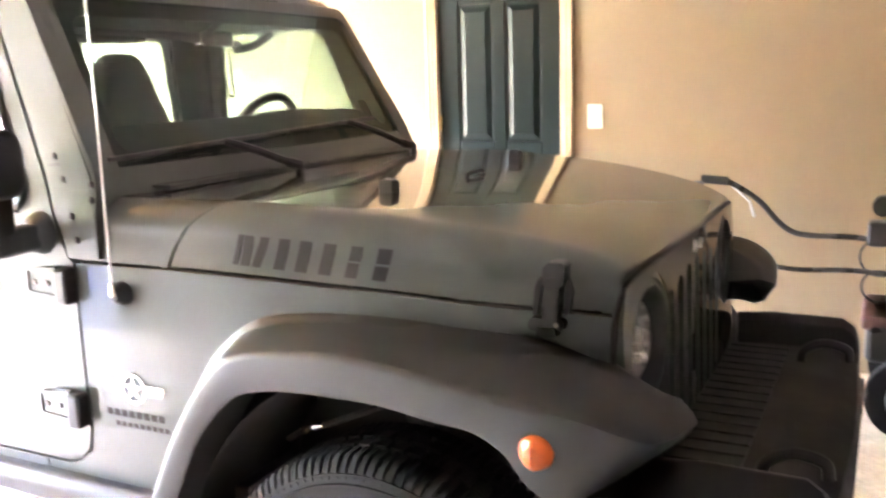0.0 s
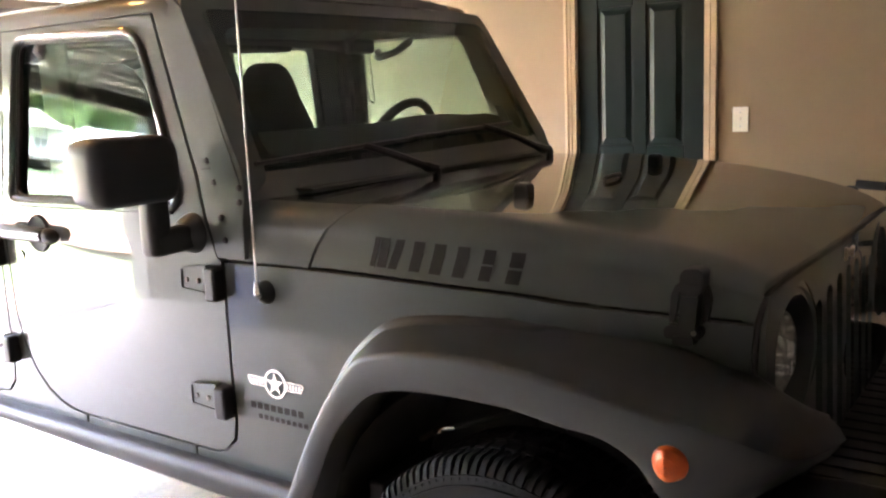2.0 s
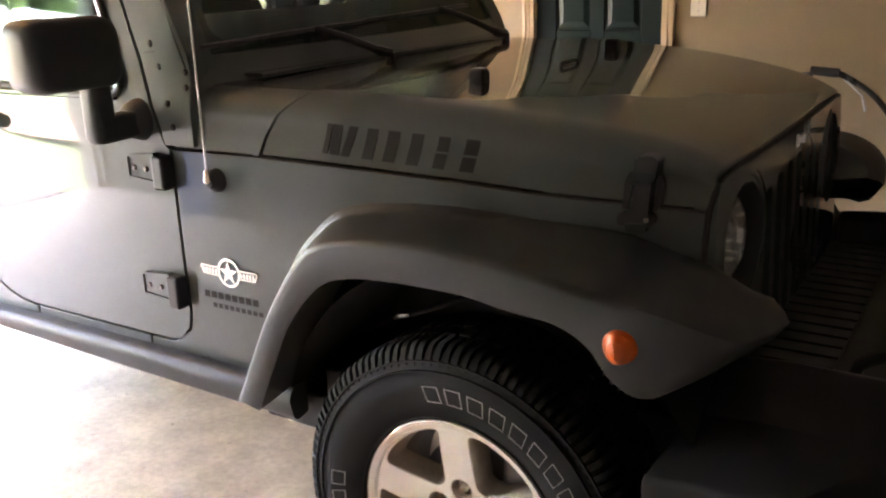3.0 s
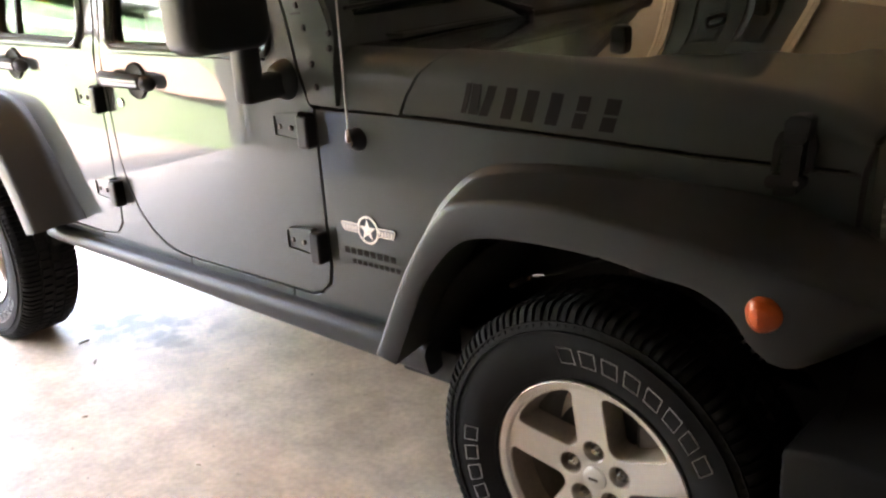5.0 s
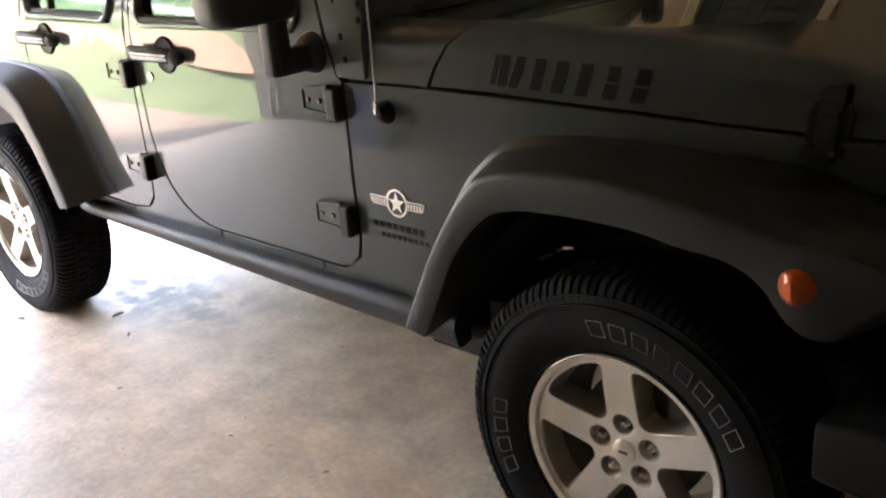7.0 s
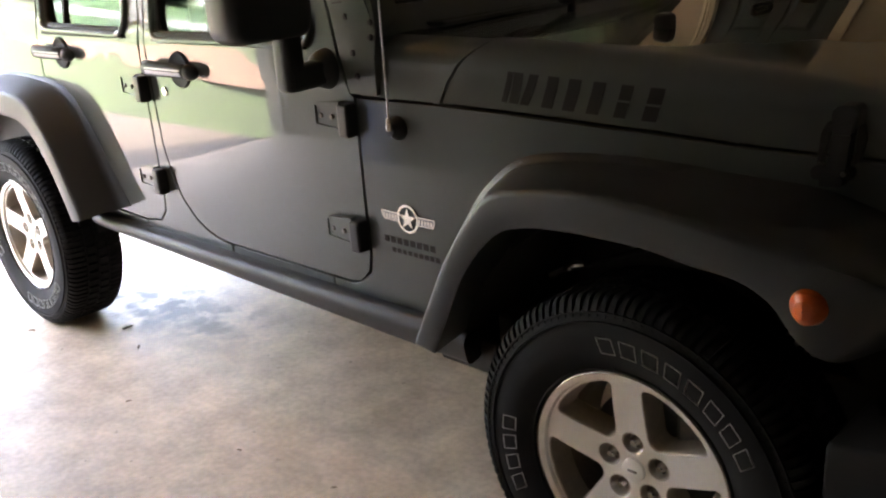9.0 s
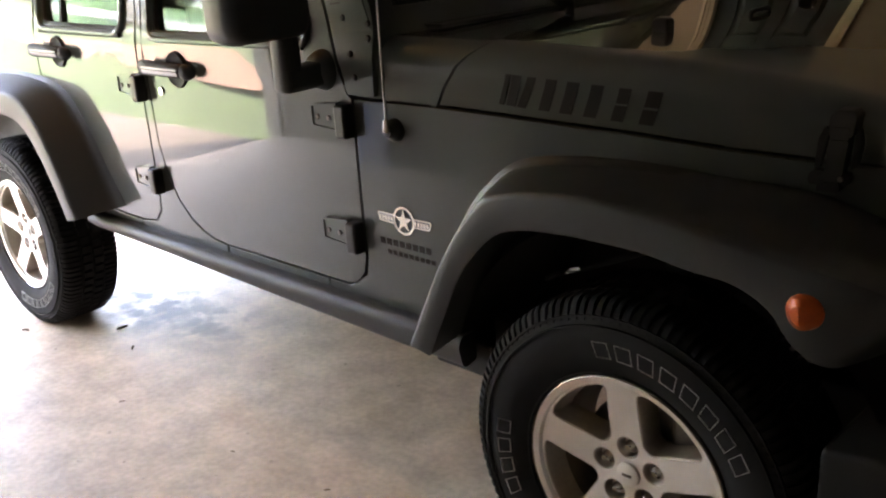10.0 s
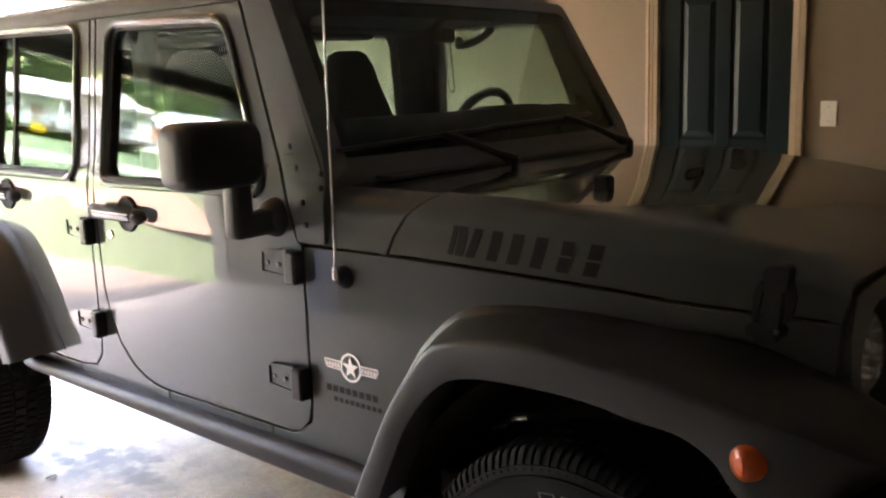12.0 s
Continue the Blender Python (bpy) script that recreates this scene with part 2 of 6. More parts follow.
def boxed(*args, m=None):
    return box(bmesh.new(), *args, m=m)


def loft(rings, closed=False, caps=False, bm=None):
    """A skin over rings of equal length."""
    bm = bm or bmesh.new()
    rows = [[bm.verts.new(p) for p in r] for r in rings]
    n = len(rows[0])
    for a, b in zip(rows, rows[1:]):
        for i in range(n if closed else n - 1):
            j = (i + 1) % n
            bm.faces.new((a[i], a[j], b[j], b[i]))
    if caps:
        bm.faces.new(rows[0][::-1])
        bm.faces.new(rows[-1])
    return bm


def lathe(profile, n=64, caps=False, bm=None, centre=(0, 0, 0)):
    """Spins (radius, y) pairs about the y axis."""
    cx, cy, cz = centre
    rings = [[(cx + r * math.cos(2 * math.pi * i / n), cy + y, cz + r * math.sin(2 * math.pi * i / n)) for i in range(n)] for r, y in profile]
    return loft(rings, True, caps, bm)


def tube(path, r, n=10, bm=None, caps=True):
    """A round bar along a path; r: one radius or one for each point."""
    path = [Vector(p) for p in path]
    rs = r if isinstance(r, (list, tuple)) else [r] * len(path)
    rings, up = [], None
    for i, p in enumerate(path):
        d = (path[min(i + 1, len(path) - 1)] - path[max(i - 1, 0)]).normalized()
        if up is None:
            up = d.orthogonal().normalized()
        up = (up - d * up.dot(d)).normalized()
        side = d.cross(up)
        rings.append([p + (up * math.cos(a) + side * math.sin(a)) * rs[i] for a in (2 * math.pi * k / n for k in range(n))])
    return loft(rings, True, caps, bm)


def spline(points, steps):
    """Catmull-Rom through rows of numbers."""
    p = np.array([points[0], *points, points[-1]], float)
    p[0], p[-1] = 2 * p[1] - p[2], 2 * p[-2] - p[-3]
    out = []
    for i in range(1, len(p) - 2):
        for k in range(steps):
            t = k / steps
            a, b, c, d = p[i - 1], p[i], p[i + 1], p[i + 2]
            out.append(0.5 * (2 * b + (c - a) * t + (2 * a - 5 * b + 4 * c - d) * t * t + (3 * b - a - 3 * c + d) * t ** 3))
    out.append(p[-2])
    return [tuple(float(v) for v in o) for o in out]


def rounded(poly, r, n=5):
    """The polygon with its corners rounded; r: one radius or one for each corner."""
    out, k = [], len(poly)
    for i, p in enumerate(poly):
        p, a, b = Vector(p), Vector(poly[i - 1]), Vector(poly[(i + 1) % k])
        rad = r[i] if isinstance(r, (list, tuple)) else r
        if rad <= 0:
            out.append(tuple(p))
            continue
        da, db = (a - p).normalized(), (b - p).normalized()
        c = min(rad, 0.48 * (a - p).length, 0.48 * (b - p).length)
        s, e = p + da * c, p + db * c
        for j in range(n + 1):
            t = j / n
            out.append(tuple((1 - t) ** 2 * s + 2 * t * (1 - t) * p + t * t * e))
    return out


def panel(poly, place, holes=(), depth=0.02, step=0.07):
    """A plate from an outline (u, v) with holes; place(u, v, d) gives its points at depth d."""
    bm = bmesh.new()
    edges = []
    for loop in (poly, *holes):
        vs = [bm.verts.new((u, 0, v)) for u, v in loop]
        edges += [bm.edges.new((vs[i - 1], vs[i])) for i in range(len(vs))]
    bmesh.ops.triangle_fill(bm, use_beauty=True, use_dissolve=False, edges=edges, normal=(0, -1, 0))
    us, vs = [p[0] for p in poly], [p[1] for p in poly]
    for axis, lo, hi in ((0, min(us), max(us)), (2, min(vs), max(vs))):
        k = int((hi - lo) / step)
        for i in range(1, k + 1):
            co, no = [0, 0, 0], [0, 0, 0]
            co[axis], no[axis] = lo + (hi - lo) * i / (k + 1), 1
            bmesh.ops.bisect_plane(bm, geom=[*bm.verts, *bm.edges, *bm.faces], plane_co=co, plane_no=no)
    front = [v.co.copy() for v in bm.verts]
    keep = list(bm.verts)
    rim = [e for e in bm.edges if len(e.link_faces) == 1]
    faces = list(bm.faces)
    back = {v: bm.verts.new(place(c.x, c.z, depth)) for v, c in zip(keep, front)}
    for f in faces:
        bm.faces.new([back[v] for v in reversed(f.verts)])
    for e in rim:
        a, b = e.verts
        bm.faces.new((a, b, back[b], back[a]))
    for v, c in zip(keep, front):
        v.co = place(c.x, c.z, 0.0)
    return bm


def grow(poly, d):
    """The outline moved outwards by d (inwards if negative)."""
    area = sum(a[0] * b[1] - b[0] * a[1] for a, b in zip(poly, poly[1:] + poly[:1]))
    s = 1 if area > 0 else -1
    out = []
    for i, p in enumerate(poly):
        a, b = Vector(poly[i - 1]), Vector(poly[(i + 1) % len(poly)])
        p = Vector(p)
        n1, n2 = (p - a).normalized(), (b - p).normalized()
        n = Vector((n1.y + n2.y, -(n1.x + n2.x))) * s
        k = n.length
        n = n / k if k > 1e-6 else n
        out.append(tuple(p + n * d / max(0.6, k / 2)))
    return out


def flip(bm, side):
    """Mirrors across the car's middle for the far side."""
    if side > 0:
        bmesh.ops.scale(bm, vec=(1, -1, 1), verts=bm.verts)
    return bm


def disc(centre, r, depth, n=24, axis="y"):
    bm = lathe([(0.0005, 0), (r, 0), (r, depth), (0.0005, depth)], n)
    turn = {"y": pose(0, 0, 0), "x": pose(0, 0, 0, 0, 0, -90), "z": pose(0, 0, 0, 90, 0, 0)}[axis]
    bmesh.ops.transform(bm, matrix=Matrix.Translation(centre) @ turn, verts=bm.verts)
    return bm


# ---- garage ----
WALL_N, WALL_S, WALL_E, OPEN_X, CEIL = 2.56, -3.7, 2.3, -5.1, 2.75
OPEN_Y0, OPEN_Y1, OPEN_Z = -3.68, 2.3, 2.16


def garage():
    part("floor", boxed(OPEN_X, WALL_E + 0.15, WALL_S - 0.15, WALL_N + 0.15, -0.15, 0.0), FLOOR)
    tagged(bpy.data.objects["floor"], "sealed pale concrete garage floor, cloudy and stained", "floor", kind="structure")
    # the north wall, with the doorway cut through
    d0, d1, dz0, dz1 = -1.585, -0.755, 0.24, 2.34
    outer = [(OPEN_X, 0), (WALL_E, 0), (WALL_E, CEIL), (OPEN_X, CEIL)]
    hole = [(d0, dz0), (d1, dz0), (d1, dz1), (d0, dz1)]
    w = part("wall_north", panel(outer, lambda u, v, d: (u, WALL_N + d, v), [hole], 0.14, 5), WALLPAINT)
    tagged(w, "plain beige painted garage wall", "wall", kind="structure")
    w = part("wall_south", boxed(OPEN_X, WALL_E, WALL_S - 0.14, WALL_S, 0, CEIL), BROWNWALL)
    tagged(w, "plain brown boarded garage wall", "wall", kind="structure")
    # Wall out of view, made dark so the car's front stays dim.
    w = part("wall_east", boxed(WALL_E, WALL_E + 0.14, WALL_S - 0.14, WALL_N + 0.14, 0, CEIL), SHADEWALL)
    tagged(w, "unseen garage wall, darkened to cut bounce light", "wall", kind="structure")
    outer = [(WALL_S - 0.14, 0), (OPEN_Y0, 0), (OPEN_Y0, OPEN_Z), (OPEN_Y1, OPEN_Z), (OPEN_Y1, 0), (WALL_N + 0.14, 0), (WALL_N + 0.14, CEIL), (WALL_S - 0.14, CEIL)]
    w = part("wall_west", panel(outer, lambda u, v, d: (OPEN_X - d, u, v), [], 0.1, 9), GREYHEAD)
    tagged(w, "garage front wall with a wide open doorway", "wall", kind="structure")
    c = part("ceiling", boxed(OPEN_X - 0.1, WALL_E + 0.14, WALL_S - 0.14, WALL_N + 0.14, CEIL, CEIL + 0.15), CEILPAINT)
    tagged(c, "cream painted garage ceiling", "ceiling", kind="structure")
    # jamb boards and casing round the wide opening
    tr = thing("trim", "painted jamb boards round the wide garage opening", "trim", kind="structure")
    part("jamb_board", boxed(OPEN_X - 0.12, OPEN_X + 0.06, OPEN_Y0 - 0.02, OPEN_Y0 + 0.03, 0, OPEN_Z), GREYHEAD, tr, "grey painted jamb board", bevel=0.004)
    part("jamb_board", boxed(OPEN_X - 0.12, OPEN_X + 0.06, OPEN_Y1 - 0.03, OPEN_Y1 + 0.02, 0, OPEN_Z), JAMBWOOD, tr, "brown wooden jamb board", bevel=0.004)
    part("head_board", boxed(OPEN_X - 0.12, OPEN_X + 0.06, OPEN_Y0, OPEN_Y1, OPEN_Z - 0.03, OPEN_Z + 0.02), STEEL, tr, "dark head seal board", bevel=0.004)
    part("casing", boxed(OPEN_X + 0.0, OPEN_X + 0.025, OPEN_Y1 + 0.02, OPEN_Y1 + 0.13, 0, OPEN_Z + 0.1), JAMBWOOD, tr, "brown wooden casing board", bevel=0.004)
    # doorway with a raised sill, casing and a six-panel door
    dr = thing("door_1", "closed dark green six-panel door in a beige wall", "door", kind="structure")
    slab = boxed(-1.55, -0.79, WALL_N + 0.035, WALL_N + 0.075, 0.27, 2.3)
    leaf = part("door_leaf", slab, GREENDOOR, dr, bevel=0.003)

    def stile(x0, x1, z0, z1):
        part("door_rail", boxed(x0, x1, WALL_N + 0.022, WALL_N + 0.034, z0, z1), GREENDOOR, leaf, bevel=0.004)
    cols = ((-1.425, -1.21), (-1.13, -0.915))
    rows = ((0.5, 1.02), (1.16, 1.94), (2.03, 2.2))
    xs = (-1.55, cols[0][0], cols[0][1], cols[1][0], cols[1][1], -0.79)
    for a, b in ((0, 1), (2, 3), (4, 5)):
        stile(xs[a], xs[b], 0.27, 2.3)
    zs = (0.27, 0.5, 1.02, 1.16, 1.94, 2.03, 2.2, 2.3)
    for a, b in ((0, 1), (2, 3), (4, 5), (6, 7)):
        for c0, c1 in cols:
            stile(c0, c1, zs[a], zs[b])
    for c0, c1 in cols:
        for z0, z1 in rows:
            rings = []
            for k, y in ((0.006, 0.0345), (0.016, 0.034), (0.045, 0.0235), (0.048, 0.0235)):
                rings.append([(c0 + k, WALL_N + y, z0 + k), (c1 - k, WALL_N + y, z0 + k), (c1 - k, WALL_N + y, z1 - k), (c0 + k, WALL_N + y, z1 - k)])
            bm = loft(rings, True)
            bm.faces.ensure_lookup_table()
            vs = [v for v in bm.verts][-4:]
            bm.faces.new(vs)
            part("door_panel", bm, GREENDOOR, leaf, sharp=10)
    for x0, x1 in ((-1.62, -1.55), (-0.79, -0.72)):
        part("door_casing", boxed(x0, x1, WALL_N - 0.014, WALL_N + 0.002, 0.2, 2.37), TRIM, dr, bevel=0.004)
        o, i = (x0, x0 + 0.022) if x0 < -1 else (x1 - 0.022, x1)
        part("casing_edge", boxed(o, i, WALL_N - 0.022, WALL_N - 0.012, 0.2, 2.37), TRIM, dr, bevel=0.004)
        m0, m1 = (x0 + 0.034, x0 + 0.044) if x0 < -1 else (x1 - 0.044, x1 - 0.034)
        part("casing_bead", boxed(m0, m1, WALL_N - 0.019, WALL_N - 0.012, 0.2, 2.37), TRIM, dr, bevel=0.003)
    part("door_casing", boxed(-1.62, -0.72, WALL_N - 0.014, WALL_N + 0.002, 2.37, 2.44), TRIM, dr, bevel=0.004)
    for x0, x1 in ((-1.585, -1.552), (-0.788, -0.755)):
        part("door_jamb", boxed(x0, x1, WALL_N + 0.0, WALL_N + 0.14, 0.24, 2.34), TRIM, dr, bevel=0.002)
    part("door_jamb", boxed(-1.585, -0.755, WALL_N + 0.0, WALL_N + 0.14, 2.302, 2.34), TRIM, dr)
    part("door_sill", boxed(-1.585, -0.755, WALL_N + 0.0, WALL_N + 0.14, 0.24, 0.268), GALV, dr)
    for z in (0.5, 1.27, 2.05):
        h = tube([(-1.549, WALL_N + 0.015, z - 0.045), (-1.549, WALL_N + 0.015, z + 0.045)], 0.008, 12)
        part("door_hinge", h, BRASS, dr, "brass door hinge")
    # light switch
    sw = thing("light_switch", "ivory toggle light switch on the beige wall", "switch")
    plate = boxed(-0.636, -0.553, WALL_N - 0.008, WALL_N, 1.236, 1.366)
    p = part("switch_plate", plate, SWITCHP, sw, bevel=0.004)
    part("toggle", boxed(-0.6, -0.589, WALL_N - 0.022, WALL_N - 0.007, 1.297, 1.315, m=None), SWITCHP, p, bevel=0.002)
    for z in (1.265, 1.337):
        part("screw", disc((-0.5945, WALL_N - 0.0095, z), 0.004, 0.003, 10), GALV, p)
    # open sectional door on tracks under the ceiling
    od = thing("overhead_door", "open ribbed steel sectional garage door under the ceiling", "garage door")
    for i in range(5):
        x0 = OPEN_X + 0.13 + i * 0.54
        sec = part("door_section", boxed(x0, x0 + 0.53, OPEN_Y0 + 0.05, OPEN_Y1 - 0.05, 2.25, 2.285), OVERHEAD, od, bevel=0.006)
        for k in range(2):
            part("strut", boxed(x0 + 0.06 + k * 0.32, x0 + 0.14 + k * 0.32, OPEN_Y0 + 0.06, OPEN_Y1 - 0.06, 2.222, 2.252), OVERHEAD, sec, bevel=0.01)
    for y in (OPEN_Y0 - 0.0, OPEN_Y1 + 0.0):
        rail = [(OPEN_X + 0.12, y, 0.05), (OPEN_X + 0.12, y, 1.85), (OPEN_X + 0.16, y, 2.08), (OPEN_X + 0.27, y, 2.2), (OPEN_X + 0.45, y, 2.265), (OPEN_X + 2.9, y, 2.27)]
        part("door_track", tube(spline(rail, 5), 0.022, 8), GALV, od, "galvanised steel door track")
        for i in range(5):
            x = OPEN_X + 0.36 + i * 0.54
            br = boxed(x - 0.05, x + 0.05, y - 0.1, y + 0.1, 2.225, 2.25)
            hb = part("roller_hinge", br, GALV, od, "galvanised roller hinge", bevel=0.004)
            part("roller", disc((x, y - 0.02, 2.22), 0.024, 0.04, 14), GALV, hb)
    lb = thing("light_bulb", "unlit frosted bulb in a white ceramic holder", "bulb")
    bx, by, bz = -4.02, -2.16, 2.08
    part("bulb_holder", lathe([(0.001, 0.0), (0.05, 0.0), (0.045, -0.06), (0.025, -0.09), (0.001, -0.09)], 20), SWITCHP, lb)
    prof = [(0.012, -0.08), (0.016, -0.1), (0.03, -0.13), (0.034, -0.155), (0.028, -0.18), (0.012, -0.19), (0.001, -0.192)]
    part("bulb", lathe(prof, 20), BULBGLASS, lb)
    lb.matrix_basis = pose(bx, by, bz + 0.095, 90, 0, 0) @ Matrix.Scale(0.66, 4)

    # door opener hanging from the ceiling, its lamp on
    ox, oy = -2.15, -1.05
    op = thing("door_opener", "grey garage door opener on the ceiling, its small lamp lit", "door opener")
    case = []
    for z, k in ((2.5, 0.96), (2.51, 1.0), (2.6, 1.0), (2.62, 0.94)):
        case.append([(ox + x, oy + y, z) for x, y in rounded([(-0.2 * k, -0.11 * k), (0.2 * k, -0.11 * k), (0.2 * k, 0.11 * k), (-0.2 * k, 0.11 * k)], 0.03)])
    part("motor_case", loft(case, True, True), GREYHEAD, op)
    for y in (-0.05, 0.035):
        part("lamp_cover", boxed(ox - 0.1, ox + 0.1, oy + y - 0.014, oy + y + 0.014, 2.478, 2.501), OPENERLAMP, op, "glowing amber lamp strip", bevel=0.006)
    for x in (-0.15, 0.15):
        for y in (-0.12, 0.12):
            part("hanger_strap", boxed(ox + x - 0.012, ox + x + 0.012, oy + y - 0.003, oy + y + 0.003, 2.52, CEIL), GALV, op)
    part("drive_rail", boxed(OPEN_X + 0.02, ox - 0.18, oy - 0.02, oy + 0.02, 2.54, 2.58), GALV, op, "galvanised drive rail")

    # storage bin against the south wall
    bn = thing("storage_bin", "blue plastic storage bin standing by the dark wall", "bin")
    rings = []
    for z, k in ((0.0, 0.92), (0.01, 0.94), (0.36, 1.0), (0.365, 1.04), (0.385, 1.04)):
        rings.append([(-3.65 + x, WALL_S + 0.19 + y, z) for x, y in rounded([(-0.19 * k, -0.15 * k), (0.19 * k, -0.15 * k), (0.19 * k, 0.15 * k), (-0.19 * k, 0.15 * k)], 0.03)])
    part("bin_body", loft(rings, True, True), BLUEBIN, bn)
    part("bin_lid", loft([[(-3.65 + x * q, WALL_S + 0.19 + y * q, z) for x, y in rounded([(-0.205, -0.165), (0.205, -0.165), (0.205, 0.165), (-0.205, 0.165)], 0.03)] for z, q in ((0.386, 1.0), (0.4, 1.0), (0.41, 0.93))], True, True), BLUEBIN, bn)


garage()


# ---- outdoors ----
def rise(x, y):
    """Height of the land: level by the garage, rising across the street."""
    d = max(0.0, -x - 12.0)
    return 0.112 * min(max(0.0, d - 4.0), 96.0) - 0.02


def sheet(name, xs, ys, lift, material):
    bm = loft([[(x, y, rise(x, y) + lift) for y in ys] for x in xs])
    return part(name, bm, material, sharp=60)


def outdoors():
    steps = [-5.1, -9, -12, -14, -15, -16, -18, -22, -26, -30, -35, -40, -45, -50, -60, -70, -80, -95, -112, -130, -180, -260, -400, -900]
    wide = [-900, -300, -120, -60, -40, -30, -20, -10, -5, 0, 5, 10, 20, 40, 80, 200, 900]
    g = sheet("ground", [900, 60, 3, *steps], wide, -0.03, GRASS)
    for v in g.data.vertices:
        if v.co.x > -5.2:
            v.co.z = -0.2
    tagged(g, "mown green lawn running off to the horizon", "lawn", kind="structure")
    d = sheet("driveway", [-5.1, -7, -9, -12, -15, -18, -22, -26, -30, -35, -40, -48], [-3.52, -1.5, 1, 3.2], 0.0, DRIVE)
    tagged(d, "pale tan concrete driveway", "driveway", kind="structure")
    near = spline([(-5.4, -4.95), (-7.4, -5.2), (-8.5, -5.3), (-10, -5.7), (-11.9, -6.3), (-13.6, -6.75), (-16, -7.35), (-20, -8.4), (-25, -9.8)], 5)
    far = spline([(-5.4, -7.2), (-7.6, -7.7), (-9.2, -8.1), (-10.6, -8.6), (-12.2, -9.3), (-14.3, -10.4), (-17, -12), (-21, -14.6), (-27, -18.5)], 5)
    s = part("soil_bed", loft([[(a[0], a[1], rise(*a) - 0.012), (b[0], b[1], rise(*b) - 0.012)] for a, b in zip(near, far)]), SOIL)
    tagged(s, "strip of pinkish bare soil across the lawn", "soil", kind="structure")
    r = sheet("road", [-48, -52, -56], wide[1:-1], 0.0, ROAD)
    tagged(r, "pale asphalt street beyond the lawn", "road", kind="structure")


outdoors()


def house(name, at, turn, length, depth, eave, ridge, wall, roof, label, porch=False):
    h = thing(name, label, "house")
    bm = boxed(-length / 2, length / 2, -depth / 2, depth / 2, 0, eave)
    part("wall", bm, wall, h)
    o = 0.5
    a = [(-length / 2 - o, -depth / 2 - o, eave), (-length / 2 - o, 0, ridge), (-length / 2 - o, depth / 2 + o, eave)]
    hip = 2.2
    rings = [[(-length / 2 - o, -depth / 2 - o, eave), (-length / 2 + hip, -0.05, ridge), (-length / 2 + hip, 0.05, ridge), (-length / 2 - o, depth / 2 + o, eave)],
             [(length / 2 + o, -depth / 2 - o, eave), (length / 2 - hip, -0.05, ridge), (length / 2 - hip, 0.05, ridge), (length / 2 + o, depth / 2 + o, eave)]]
    part("roof", loft(rings, True, True), roof, h)
    fy = -depth / 2
    for k in range(5):
        x = -length / 2 + length * (k + 0.5) / 5
        if k == 2:
            part("front_door", boxed(x - 0.5, x + 0.5, fy - 0.05, fy, 0.3, 2.4), JAMBWOOD, h)
            continue
        w = part("window", boxed(x - 0.65, x + 0.65, fy - 0.06, fy, 0.95, 2.3), SIDING, h)
        for q in (-0.3, 0.3):
            part("pane", boxed(x + q - 0.26, x + q + 0.26, fy - 0.09, fy - 0.05, 1.03, 2.22), WINDARK, w)
    if porch:
        part("porch_floor", boxed(-length / 2, length / 2, fy - 2.2, fy, 0, 0.35), DRIVE, h)
        part("porch_roof", loft([[(x, fy - 2.5, eave - 0.25), (x, fy - 2.5, eave - 0.05), (x, fy, eave + 0.5), (x, fy, eave - 0.1)] for x in (-length / 2 - 0.3, length / 2 + 0.3)], True, True), roof, h)
        for k in range(6):
            x = -length / 2 + 0.3 + (length - 0.6) * k / 5
            part("porch_post", boxed(x - 0.14, x + 0.14, fy - 2.2, fy - 1.92, 0.35, eave - 0.1), SIDING, h)
            if k < 5:
                x1 = -length / 2 + 0.3 + (length - 0.6) * (k + 1) / 5
                part("rail", boxed(x + 0.14, x1 - 0.14, fy - 2.1, fy - 2.02, 1.15, 1.25), SIDING, h)
                for q in range(9):
                    xx = x + 0.3 + (x1 - x - 0.6) * q / 8
                    part("baluster", boxed(xx - 0.03, xx + 0.03, fy - 2.09, fy - 2.03, 0.35, 1.15), SIDING, h)
    h.matrix_basis = pose(at[0], at[1], rise(*at) - 0.1, 0, 0, turn)
    return h


house("porch_house", (-87, -42), 115, 20, 9, 3.2, 5.4, SIDING, SHINGLE, "white house with a railed porch and grey roof", True)
house("brick_house", (-90, -69), 122, 22, 10, 3.2, 5.8, BRICK, SHINGLE2, "red brick house with a blue-grey hipped roof")
house("white_house", (-93, -53), 120, 9, 9, 3.0, 4.8, SIDING, SHINGLE, "small white house with a grey roof")


def leaf_mass(blobs, count, size, seed):
    rnd = random.Random(seed)
    verts, faces = [], []
    for i in range(count):
        (cx, cy, cz), (rx, ry, rz) = rnd.choice(blobs)
        d = Vector((rnd.gauss(0, 1), rnd.gauss(0, 1), rnd.gauss(0, 1))).normalized() * (rnd.random() ** 0.45)
        c = Vector((cx + d.x * rx, cy + d.y * ry, cz + d.z * rz))
        a = Vector((rnd.gauss(0, 1), rnd.gauss(0, 1), rnd.gauss(0, 1))).normalized()
        b = a.orthogonal().normalized()
        s = size * rnd.uniform(0.6, 1.4)
        k = len(verts)
        verts += [c + a * s, c + b * s * 0.6, c - a * s, c - b * s * 0.6]
        faces.append((k, k + 1, k + 2, k + 3))
    bm = bmesh.new()
    vs = [bm.verts.new(v) for v in verts]
    for f in faces:
        bm.faces.new([vs[i] for i in f])
    return bm


